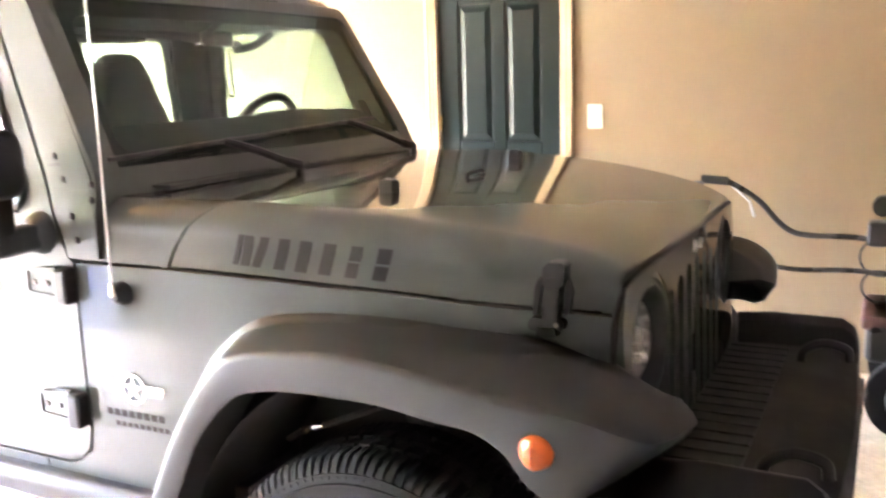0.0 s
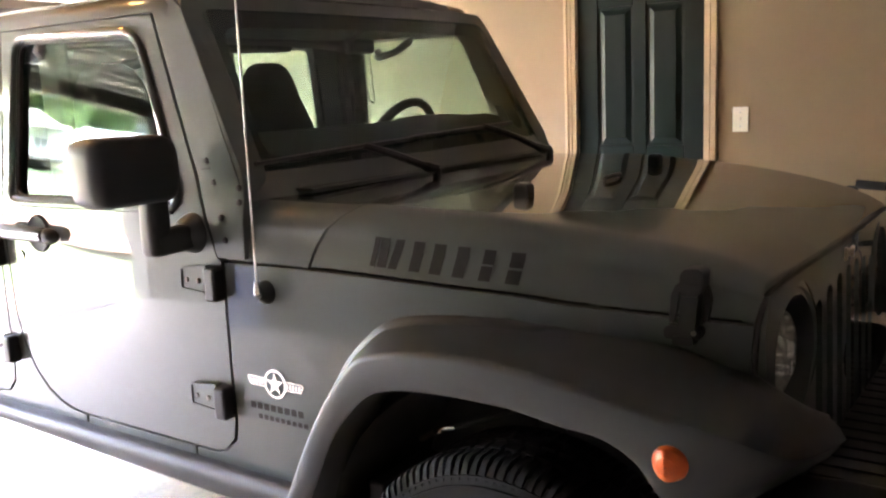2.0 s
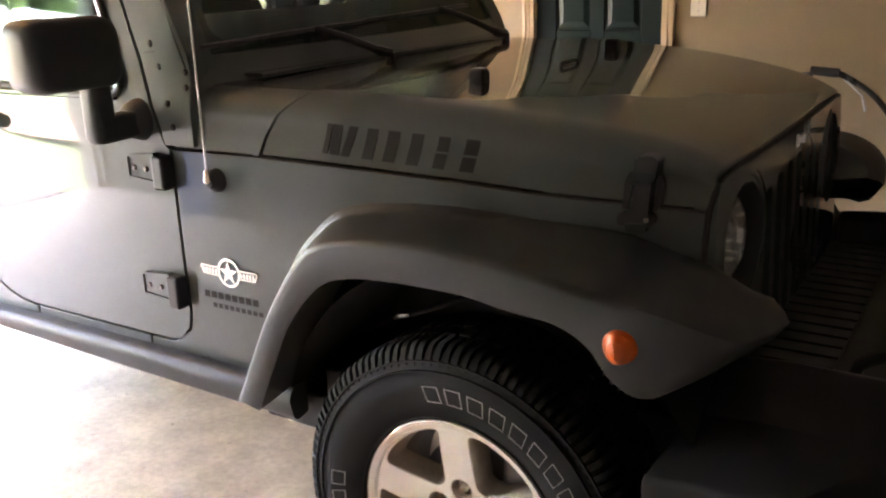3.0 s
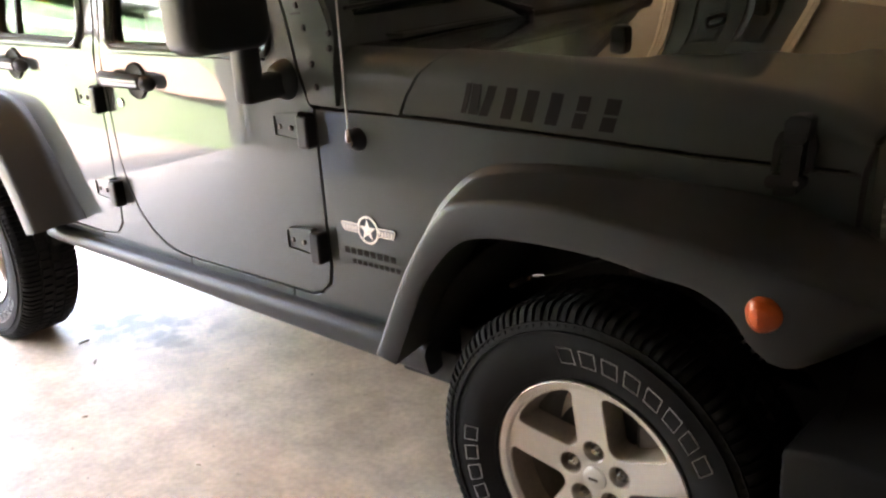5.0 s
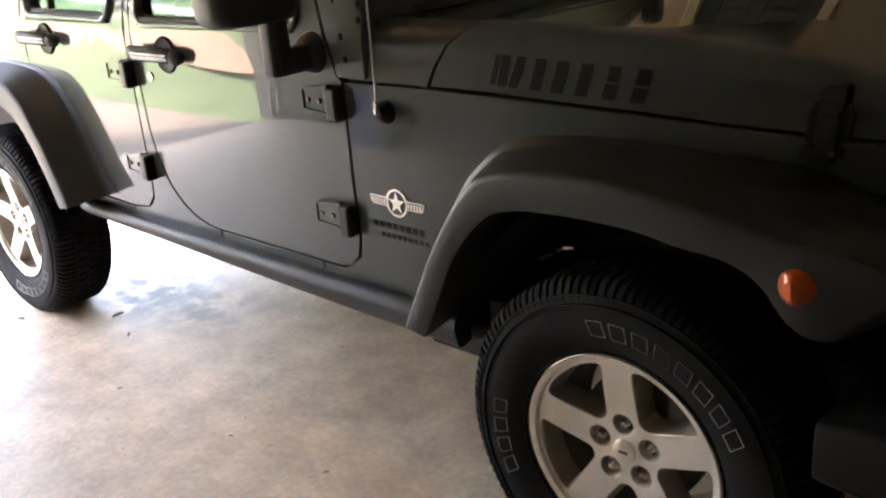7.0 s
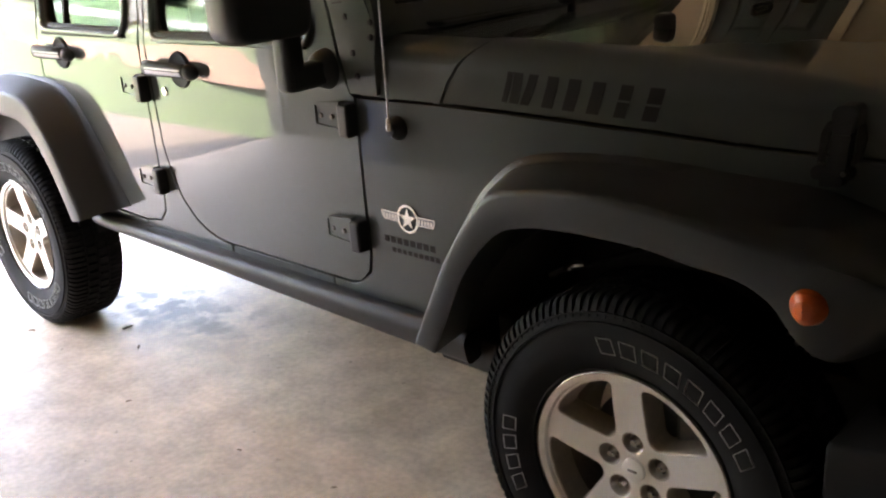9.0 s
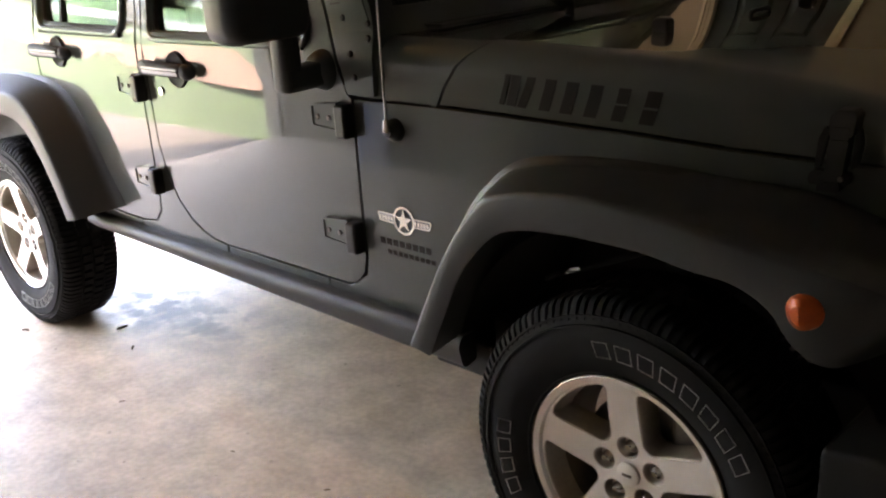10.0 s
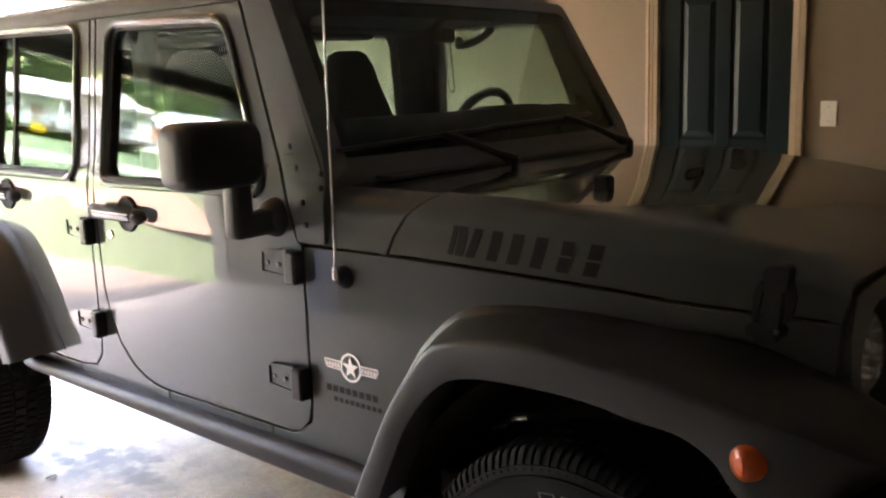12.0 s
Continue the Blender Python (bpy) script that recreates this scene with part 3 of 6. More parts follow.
def tree(at, height, spread, material, seed, label):
    t = thing("tree", label, "tree", group="trees behind the houses")
    rnd = random.Random(seed)
    th = height * 0.45
    part("trunk", tube([(0, 0, 0), (0.1, 0.05, th * 0.5), (0.0, 0.1, th), (0.1, 0, height * 0.8)], [0.35, 0.28, 0.22, 0.05], 8), BARK, t)
    blobs = []
    for i in range(9):
        a = rnd.uniform(0, 6.28)
        q = rnd.uniform(0.2, 0.75) * spread
        z = rnd.uniform(0.4, 0.88) * height
        c = (q * math.cos(a), q * math.sin(a), z)
        blobs.append((c, (spread * rnd.uniform(0.3, 0.5), spread * rnd.uniform(0.3, 0.5), height * rnd.uniform(0.1, 0.17))))
        part("limb", tube([(0, 0.05, th * rnd.uniform(0.7, 1.1)), (c[0] * 0.5, c[1] * 0.5, z * 0.8), c], [0.14, 0.09, 0.03], 6), BARK, t)
    part("crown", leaf_mass(blobs, 6000, 0.36, seed), material, t)
    t.matrix_basis = pose(at[0], at[1], rise(*at) - 0.1, 0, 0, seed * 40)


for i, (at, hgt, spr, m_) in enumerate((((-103, -41), 11, 6, BLOSSOM), ((-108, -48), 13, 7, LEAF), ((-103, -55), 11, 7, LEAF), ((-110, -59), 13, 8, LEAF), ((-107, -66), 12, 7, LEAF), ((-101, -73), 12, 7, LEAF), ((-108, -32), 13, 7, LEAF),
                                        ((-101, -25), 13, 7, LEAF), ((-108, -77), 14, 8, LEAF), ((-100, -14), 13, 7, LEAF), ((-101, 0), 13, 7, LEAF), ((-113, -52), 15, 8, LEAF), ((-113, -41), 15, 8, LEAF), ((-114, -69), 15, 8, LEAF))):
    tree(at, hgt, spr, m_, i + 3, "pale blossoming tree behind the houses" if m_ is BLOSSOM else "leafy green tree behind the houses")


def shrub(at, r, material, seed, label):
    b = part("shrub", leaf_mass([((0, 0, r * 0.6), (r, r, r * 0.7)), ((r * 0.5, 0, r * 0.5), (r * 0.7, r * 0.7, r * 0.5))], 900, r * 0.11, seed), material)
    b.matrix_basis = pose(at[0], at[1], rise(*at) - 0.05)
    tagged(b, label, "shrub", "shrubs across the street")


for i, (at, r, m_) in enumerate((((-80.2, -34.5), 1.1, LEAF), ((-80.9, -36.6), 1.2, LEAF), ((-81.3, -39.4), 1.0, YELLOW), ((-81.6, -41.5), 1.1, LEAF), ((-81.6, -43.3), 0.9, YELLOW), ((-82.3, -45.0), 0.7, YELLOW), ((-80.0, -60.0), 3.0, LEAF))):
    shrub(at, r, m_, 30 + i, "yellow flowering shrub before the porch" if m_ is YELLOW else "rounded green shrub on the lawn")


def parked_car():
    c = thing("parked_car", "white saloon car parked across the street", "car")
    prof = [(-2.2, 0.3), (-2.25, 0.7), (-2.0, 0.9), (-1.5, 0.95), (-0.9, 1.38), (0.3, 1.42), (1.05, 0.98), (1.9, 0.82), (2.2, 0.65), (2.2, 0.3)]
    part("body", loft([[(x, y, z if abs(y) < 0.7 else (z if z < 0.95 else 0.95 + (z - 0.95) * 0.8)) for x, z in prof] for y in (-0.88, -0.6, 0.6, 0.88)], True, True), WHITECAR, c, bevel=0.04)
    for s in (-1, 1):
        part("side_window", boxed(-1.25, 0.75, s * 0.9 - 0.02, s * 0.9 + 0.02, 0.97, 1.22), WINDARK, c)
        for x in (-1.4, 1.35):
            w = part("wheel", disc((x, s * 0.8 - 0.1, 0.31), 0.31, 0.2, 20), RUBBER, c)
            part("rim", disc((x, s * 0.8 - 0.105, 0.31), 0.2, 0.21, 20), ALLOY, w)
    at = (-80, -50.5)
    c.matrix_basis = pose(at[0], at[1], rise(*at), 0, 0, 118)


parked_car()


# ---- the off-road car ----
SIDE = np.array(spline([(0.4, -0.79), (0.62, -0.797), (0.72, -0.801), (0.8, -0.802), (0.9, -0.802), (1.0, -0.802), (1.08, -0.802), (1.14, -0.802), (1.2, -0.8019), (1.235, -0.8), (1.265, -0.7938), (1.33, -0.7795), (1.4, -0.772), (1.6, -0.7495), (1.78, -0.729), (1.9, -0.715)], 6))


def side_y(x, z):
    """The right flank of the body, with the nose drawn in."""
    return float(np.interp(z, SIDE[:, 0], SIDE[:, 1]) + np.interp(x, (-0.6, -0.35, -0.1, 0.15, 0.42), (0, 0.012, 0.04, 0.085, 0.145)))


def flank(u, v, d):
    return (u, side_y(u, v) + d, v)


def flank_out(off):
    return lambda u, v, d: (u, side_y(u, v) - off + d, v)


car = thing("off_road_car", "grey-green four-door off-road car with charcoal flares, parked nose in", "car")


def seam_line(x):
    """Height of the joint under the hood."""
    return float(np.interp(x, (-0.9, -0.57, -0.37, -0.05, 0.1, 0.2, 0.3, 0.44), (1.131, 1.126, 1.121, 1.104, 1.09, 1.083, 1.077, 1.07)))


HOOD_TOP = np.array(spline([(-0.9, 1.285), (-0.62, 1.2805), (-0.5, 1.2775), (-0.35, 1.2722), (-0.14, 1.2605), (0.0, 1.2485), (0.15, 1.2285), (0.27, 1.2085), (0.34, 1.193), (0.38, 1.181), (0.41, 1.169), (0.44, 1.152)], 5))


def hood_section(x):
    """Half-round shoulders on upright sides, with a gently crowned top between them."""
    wb = -side_y(x, 1.12) - 0.012
    zb = seam_line(x) + 0.006
    crown = float(np.interp(x, (-0.6, -0.3, 0.1, 0.44), (0.003, 0.002, 0.002, 0.003)))
    zs = float(np.interp(x, HOOD_TOP[:, 0], HOOD_TOP[:, 1])) - crown
    h = zs - zb
    w0, wa, za = wb - 0.092, wb - 0.014, zb + 0.46 * h
    half = [(wb, zb), (wb - 0.005, zb + 0.2 * h), (wa, za)]
    for k in range(1, 9):
        a = math.pi / 2 * k / 9
        y = w0 + (wa - w0) * math.cos(a) ** 0.85
        half.append((y, za + (zs - za) * math.sin(a) ** 0.85 - crown * ((y / w0) ** 2 - 1) * math.sin(a)))
    half += [(w0 * f, zs + crown * (1 - f * f)) for f in (1, 0.93, 0.86, 0.78, 0.69, 0.6, 0.5, 0.4, 0.3, 0.2, 0.1, 0)]
    pts = spline(half, 2)
    return [(-y, z) for y, z in pts] + [(y, z) for y, z in reversed(pts[:-1])]


def hood_top(x, y):
    """Height of the hood's top at a place of the plan."""
    near = min((-0.5 + 0.005 * k for k in range(180)), key=lambda u: abs(hood_x(u, y, 1.28) - x))
    sec = sorted(hood_section(near))
    return float(np.interp(y, [p[0] for p in sec], [p[1] for p in sec]))


def ramp(a, b, x):
    t = min(1, max(0, (x - a) / (b - a)))
    return t * t * (3 - 2 * t)


def hood_x(x, y, z):
    flat = float(np.interp(abs(y), (0, 0.3, 0.445, 0.55, 0.674, 0.72), (-0.585, -0.56, -0.53, -0.5, -0.455, -0.435)))
    low = float(np.interp(z, (1.12, 1.13, 1.18, 1.222, 1.25, 1.28), (-0.566, -0.562, -0.543, -0.514, -0.48, -0.435)))
    rear = (low if abs(y) > 0.715 else flat) + 0.572
    nose = 0.014 * (abs(y) / 0.62) ** 2 * ramp(0.12, 0.46, x)
    return x + rear * (1 - ramp(-0.58, -0.12, x)) - nose


def build_hood():
    rings = []
    xs = [-0.572, -0.53, -0.48, -0.43, -0.38, -0.33, -0.28, -0.23, -0.18, -0.13, -0.08, -0.03, 0.02, 0.07, 0.12, 0.17, 0.22, 0.27, 0.31, 0.35, 0.38, 0.405, 0.425, 0.44]
    for x in xs:
        rings.append([(hood_x(x, y, z), y, z) for y, z in hood_section(x)])
    last = hood_section(0.44)
    for dx, k in ((0.007, 0.18), (0.011, 0.45), (0.013, 0.8), (0.013, 1.0)):
        ring = []
        for y, z in last:
            lip = 1.146 - 0.024 * min(1.0, abs(y) / 0.64) ** 6
            ring.append((hood_x(0.44, y, z) + dx * (1 - 0.5 * (abs(y) / 0.62) ** 4), y, z + (min(z, lip) - z) * k))
        rings.append(ring)
    first = rings[0]
    rings.insert(0, [(x + 0.012, y * 0.985, z - 0.02) for x, y, z in first])
    hood = part("hood", loft(rings), PAINT, car, "polished grey-green hood", sharp=50)
    # black tube for the shadow line in the gap between hood, wings and grille
    edge = [(hood_x(0.44, y, 1.16) + 0.013 * (1 - 0.5 * (abs(y) / 0.62) ** 4) + 0.002, y, 1.141 - 0.024 * min(1.0, abs(y) / 0.64) ** 6) for y in np.linspace(-0.6, 0.6, 25)]
    for s in (-1, 1):
        drop = [(0.434, 0.632 * s, 1.105), (0.428, 0.648 * s, 1.07), (0.424, 0.65 * s, 0.98), (0.424, 0.638 * s, 0.9)]
        edge = edge + drop if s > 0 else drop[::-1] + edge
    part("hood_seal", tube(edge, 0.0065, 8), SEAL, hood, "black line for the shadowed gap under the hood lip")
    # rubber blocks and a tie-down loop on top
    for s in (-1, 1):
        x, y = -0.2, 0.412 * s
        z = hood_top(x, y)
        bm = loft([[(x + a * w, y + b * w2, z + h) for a, b in ((-1, -1), (1, -1), (1, 1), (-1, 1))] for w, w2, h in ((0.021, 0.018, -0.01), (0.021, 0.018, 0.024), (0.016, 0.013, 0.034))], True, True)
        part("hood_bumper", bm, BLACK, hood, "black rubber hood block", bevel=0.006)
    zl = hood_top(-0.16, 0.0)
    loop = [(-0.16, -0.055, zl - 0.008), (-0.158, -0.052, zl + 0.005), (-0.156, -0.035, zl + 0.011), (-0.156, 0.035, zl + 0.011), (-0.158, 0.052, zl + 0.005), (-0.16, 0.055, zl - 0.008)]
    part("tie_down_loop", tube(spline(loop, 4), 0.006, 8), BLACK, hood, "black wire tie-down loop")
    for s in (-1, 1):
        hood_latch(s, hood)
    hood_marks(hood)
    return hood


def hood_y(x, z):
    """The hood's right side at a height."""
    sec = [p for p in hood_section(2 * x - hood_x(x, -0.78, z)) if p[0] < -0.5]
    return float(np.interp(z, [p[1] for p in sec], [p[0] for p in sec]))


def hood_latch(s, hood):
    x = 0.318
    y = side_y(x, 1.1)

    def plate(points, r, dy, depth):
        return flip(panel(rounded([(x + u, v) for u, v in points], r), lambda u, v, d: (u, side_y(u, 1.1) - dy + d, v), (), depth, 1), s)
    base = part("hood_latch", plate([(-0.046, 1.043), (0.02, 1.043), (0.022, 1.066), (-0.04, 1.07), (-0.048, 1.06)], 0.01, 0.02, 0.03), SEAL, hood, "black rubber hood latch", bevel=0.006)
    part("latch_foot", plate([(-0.03, 1.032), (0.008, 1.032), (0.008, 1.05), (-0.03, 1.05)], 0.006, 0.026, 0.03), SEAL, base, bevel=0.005)
    part("latch_strap", plate([(-0.022, 1.05), (0.01, 1.05), (0.016, 1.15), (-0.012, 1.15)], 0.006, 0.024, 0.03), SEAL, base, bevel=0.005)
    part("latch_handle", plate([(-0.018, 1.1), (0.014, 1.1), (0.018, 1.128), (-0.014, 1.128)], 0.006, 0.03, 0.014), SEAL, base, bevel=0.005)
    part("latch_hook", plate([(-0.018, 1.13), (0.021, 1.132), (0.025, 1.172), (0.016, 1.18), (-0.01, 1.179), (-0.018, 1.168)], 0.008, 0.022, 0.04), SEAL, base, bevel=0.007)
    for pts in ([(-0.04, 1.072), (-0.031, 1.072), (-0.02, 1.138), (-0.026, 1.15), (-0.036, 1.128)], [(0.02, 1.072), (0.03, 1.08), (0.036, 1.12), (0.03, 1.148), (0.023, 1.14)]):
        part("latch_side", plate(pts, 0.004, 0.014, 0.012), SEAL, base, bevel=0.003)
    for k in (-0.03, 0.008):
        part("latch_screw", flip(disc((x + k, y - 0.024, 1.057), 0.005, 0.004, 10), s), STEEL, base)


def hood_marks(hood):
    """A stencilled word mark, shown as slanted bars with stencil cuts."""
    z0, z1, slant = 1.146, 1.212, 0.2

    def bar(x0, x1, a, b, cut=0.0):
        def place(u, v, d):
            v = min(max(v, z0), z1)
            uu = u + (v - z0) * slant
            return (uu, hood_y(uu, v - 0.022 * (uu + 0.39) / 0.36) - 0.0012 + d, v - 0.022 * (uu + 0.39) / 0.36)
        part("marking", panel([(x0, a), (x1, a), (x1 + cut, b), (x0 + cut, b)], place, (), 0.0008, 0.03), DECAL, hood, "faded black stencil bar")
    m = (z0 + z1) / 2
    for x0, x1, a, b, cut in ((-0.392, -0.378, z0, z1, 0), (-0.372, -0.348, z0, z1, -0.004), (-0.343, -0.322, z0, z1, 0.008), (-0.29, -0.264, z0, z1, 0), (-0.24, -0.212, z0, z1, 0), (-0.184, -0.156, z0, z1, 0),
                              (-0.122, -0.096, z0, m - 0.002, 0), (-0.122, -0.096, m + 0.002, z1, 0), (-0.062, -0.032, z0, m - 0.004, 0), (-0.062, -0.032, m + 0.001, z1, 0)):
        bar(x0, x1, a, b, cut)


build_hood()


def build_cowl():
    rings = []
    for k in range(7):
        t = k / 6
        ring = []
        for y, z in hood_section(-0.58):
            x0 = hood_x(-0.572, y, z) - 0.011
            x1 = -0.83 - 0.02 * (y / 0.77) ** 2
            ring.append((x0 + (x1 - x0) * t, y, z - 0.003 + 0.012 * t * (1 - abs(y) / 0.8)))
        rings.append(ring)
    rings.insert(0, [(x - 0.008, y * 0.985, z - 0.025) for x, y, z in rings[0]])
    cowl = part("cowl", loft(rings), PAINT, car, sharp=50)
    part("cowl_vent", boxed(-0.785, -0.7, -0.62, 0.62, 1.281, 1.294), PAINT, cowl, "body-coloured cowl vent panel", bevel=0.002)
    rim = [(-0.782, -0.623), (-0.697, -0.623), (-0.697, 0.623), (-0.782, 0.623)]
    part("vent_gap", tube([(x, y, 1.289) for x, y in rim[:3]], 0.0018, 6), SEAL, cowl, "dark gap round the cowl vent")
    # windscreen wipers
    for arm, blade in (([(-0.615, -0.19, 1.303), (-0.63, -0.215, 1.312), (-0.69, -0.285, 1.352), (-0.757, -0.335, 1.38)], [(-0.757, -0.12, 1.384), (-0.76, -0.34, 1.38), (-0.772, -0.74, 1.366)]),
                       ([(-0.63, 0.515, 1.303), (-0.65, 0.48, 1.313), (-0.715, 0.4, 1.362), (-0.77, 0.31, 1.398)], [(-0.775, 0.5, 1.4), (-0.77, 0.3, 1.396), (-0.765, -0.135, 1.386)])):
        w = part("wiper", tube(spline(arm, 5), [0.016] * 6 + [0.011] * 10, 8), BLACK, car, "black wiper arm and blade")
        x, y, z = arm[0]
        part("wiper_pivot", disc((x, y, 1.276), 0.013, 0.03, 16, "z"), BLACK, w)
        part("wiper_blade", tube(spline(blade, 6), 0.0065, 6), BLACK, w)


build_cowl()


FRONT_DOOR = [(-0.858, 1.124), (-0.858, 0.70), (-0.871, 0.648), (-0.905, 0.617), (-0.945, 0.604), (-1.53, 0.604), (-1.6, 0.611), (-1.655, 0.627), (-1.713, 0.66), (-1.77, 0.716), (-1.815, 0.80), (-1.84, 0.896),
              (-1.858, 1.31), (-1.858, 1.757), (-1.135, 1.757), (-0.96, 1.345), (-0.898, 1.2), (-0.873, 1.135)]
FRONT_HOLE = rounded([(-1.02, 1.262), (-1.79, 1.256), (-1.768, 1.722), (-1.2, 1.706)], [0.045, 0.04, 0.05, 0.06])
FAR_HOLE = rounded([(-0.945, 1.262), (-1.79, 1.256), (-1.768, 1.738), (-1.13, 1.738)], [0.045, 0.04, 0.05, 0.06])
REAR_DOOR = [(-1.9, 1.757), (-1.9, 0.72), (-1.914, 0.655), (-1.955, 0.614), (-2.05, 0.601), (-2.3, 0.606), (-2.4, 0.75), (-2.5, 0.95), (-2.64, 1.06), (-2.64, 1.757)]
REAR_HOLE = rounded([(-1.99, 1.262), (-2.575, 1.268), (-2.56, 1.74), (-1.985, 1.73)], 0.045)


def ring_panel(hole, a, b, off, depth, z_floor=None):
    return panel(grow(hole, a), flank_out(off), [grow(hole, b)], depth, 0.2)


def handle(parent, x, z, s, lock):
    """A round cup with a bar across it: a bright-faced grip with a round end, and a push button."""
    y = side_y(x, z)
    cup = lathe([(0.001, -0.003), (0.03, -0.0035), (0.048, -0.005), (0.053, -0.008), (0.057, -0.005), (0.0575, 0.008)], 32, centre=(x, y, z))
    h = part("door_handle", flip(cup, s), SEAL, parent, "black paddle handle with a bright grip")
    bar = []
    for dx, ry, rz, yo in ((-0.166, 0.012, 0.017, 0.026), (-0.158, 0.019, 0.024, 0.028), (-0.12, 0.019, 0.0245, 0.031), (-0.03, 0.018, 0.023, 0.033), (0.07, 0.017, 0.022, 0.032), (0.079, 0.012, 0.016, 0.03)):
        bar.append([(x + dx, y - yo + ry * math.cos(a), z + 0.004 + rz * math.sin(a)) for a in (2 * math.pi * k / 20 for k in range(20))])
    grip = part("grip", flip(loft(bar, True, True), s), SEAL, h, sharp=50)
    for z0, z1 in ((-0.015, -0.003), (0.001, 0.006)):
        strip = []
        for dx, yo in ((-0.13, 0.0505), (-0.06, 0.052), (0.02, 0.0515), (0.072, 0.0495)):
            strip.append([(x + dx, y - yo + 0.004 * (abs(v) / 0.014) ** 2, z + 0.004 + v) for v in (z0, (z0 + z1) / 2, z1)] + [(x + dx, y - yo + 0.008, z + 0.004 + v) for v in (z1, z0)])
        part("grip_strip", flip(loft(strip, True, True), s), GRIPMETAL, grip, "bright metal strip along the grip", sharp=40)
    part("grip_end", flip(lathe([(0.001, -0.003), (0.009, -0.003), (0.014, 0.0), (0.015, 0.006)], 18), s), GRIPMETAL, grip, "satin round grip end").matrix_basis = pose(x - 0.1665, (y - 0.027) * -s, z + 0.004, 0, 0, -90 if s < 0 else -90)
    part("grip_root", flip(boxed(x - 0.13, x - 0.1, y - 0.024, y + 0.004, z - 0.013, z + 0.02), s), BLACK, h, bevel=0.008)
    knob = []
    for dx, ry, rz, yo in ((0.07, 0.016, 0.022, 0.026), (0.08, 0.019, 0.025, 0.025), (0.102, 0.018, 0.023, 0.022), (0.115, 0.012, 0.016, 0.019), (0.119, 0.006, 0.008, 0.017)):
        knob.append([(x + dx, y - yo + ry * math.cos(a), z + rz * math.sin(a)) for a in (2 * math.pi * k / 18 for k in range(18))])
    part("push_button", flip(loft(knob, True, True), s), BLACK, h, sharp=50)
    if lock:
        lx, lz = x - 0.112, z - 0.074
        part("lock", flip(lathe([(0.001, -0.005), (0.013, -0.005), (0.0165, 0.0), (0.0165, 0.01)], 18, centre=(lx, side_y(lx, lz), lz)), s), CHROME, h, "round chrome lock")


def hinge(parent, x, z, s):
    """A body-coloured strap on the door and a black barrel on the body; x, z: lower front corner of the barrel."""
    y = side_y(x - 0.08, z + 0.04)
    pl = panel(rounded([(x - 0.152, z + 0.02), (x - 0.046, z + 0.013), (x - 0.046, z + 0.09), (x - 0.152, z + 0.08)], 0.009), lambda u, v, d: (u, side_y(u, v) - 0.018 + d, v), (), 0.016, 0.02)
    h = part("hinge", flip(pl, s), PAINT, parent, "body-coloured door hinge", bevel=0.003)
    rim = rounded([(x - 0.152, z + 0.02), (x - 0.046, z + 0.013), (x - 0.046, z + 0.09), (x - 0.152, z + 0.08)], 0.009)
    part("hinge_rim", flip(panel(rim, lambda u, v, d: (u, side_y(u, v) - 0.0225 + d, v), [grow(rim, -0.006)], 0.008, 1), s), PAINT, h, bevel=0.0018)
    part("hinge_barrel", flip(boxed(x - 0.046, x - 0.004, y - 0.038, y + 0.004, z, z + 0.088), s), BLACK, h, "black hinge barrel", bevel=0.009)
    for k in (0.128, 0.083):
        part("hinge_bolt", flip(lathe([(0.001, -0.0225), (0.0045, -0.0225), (0.0066, -0.021), (0.0075, -0.01)], 14, centre=(x - k, y - (0.0 if k > 0.1 else 0.002), z + 0.048)), s), STEEL, h)


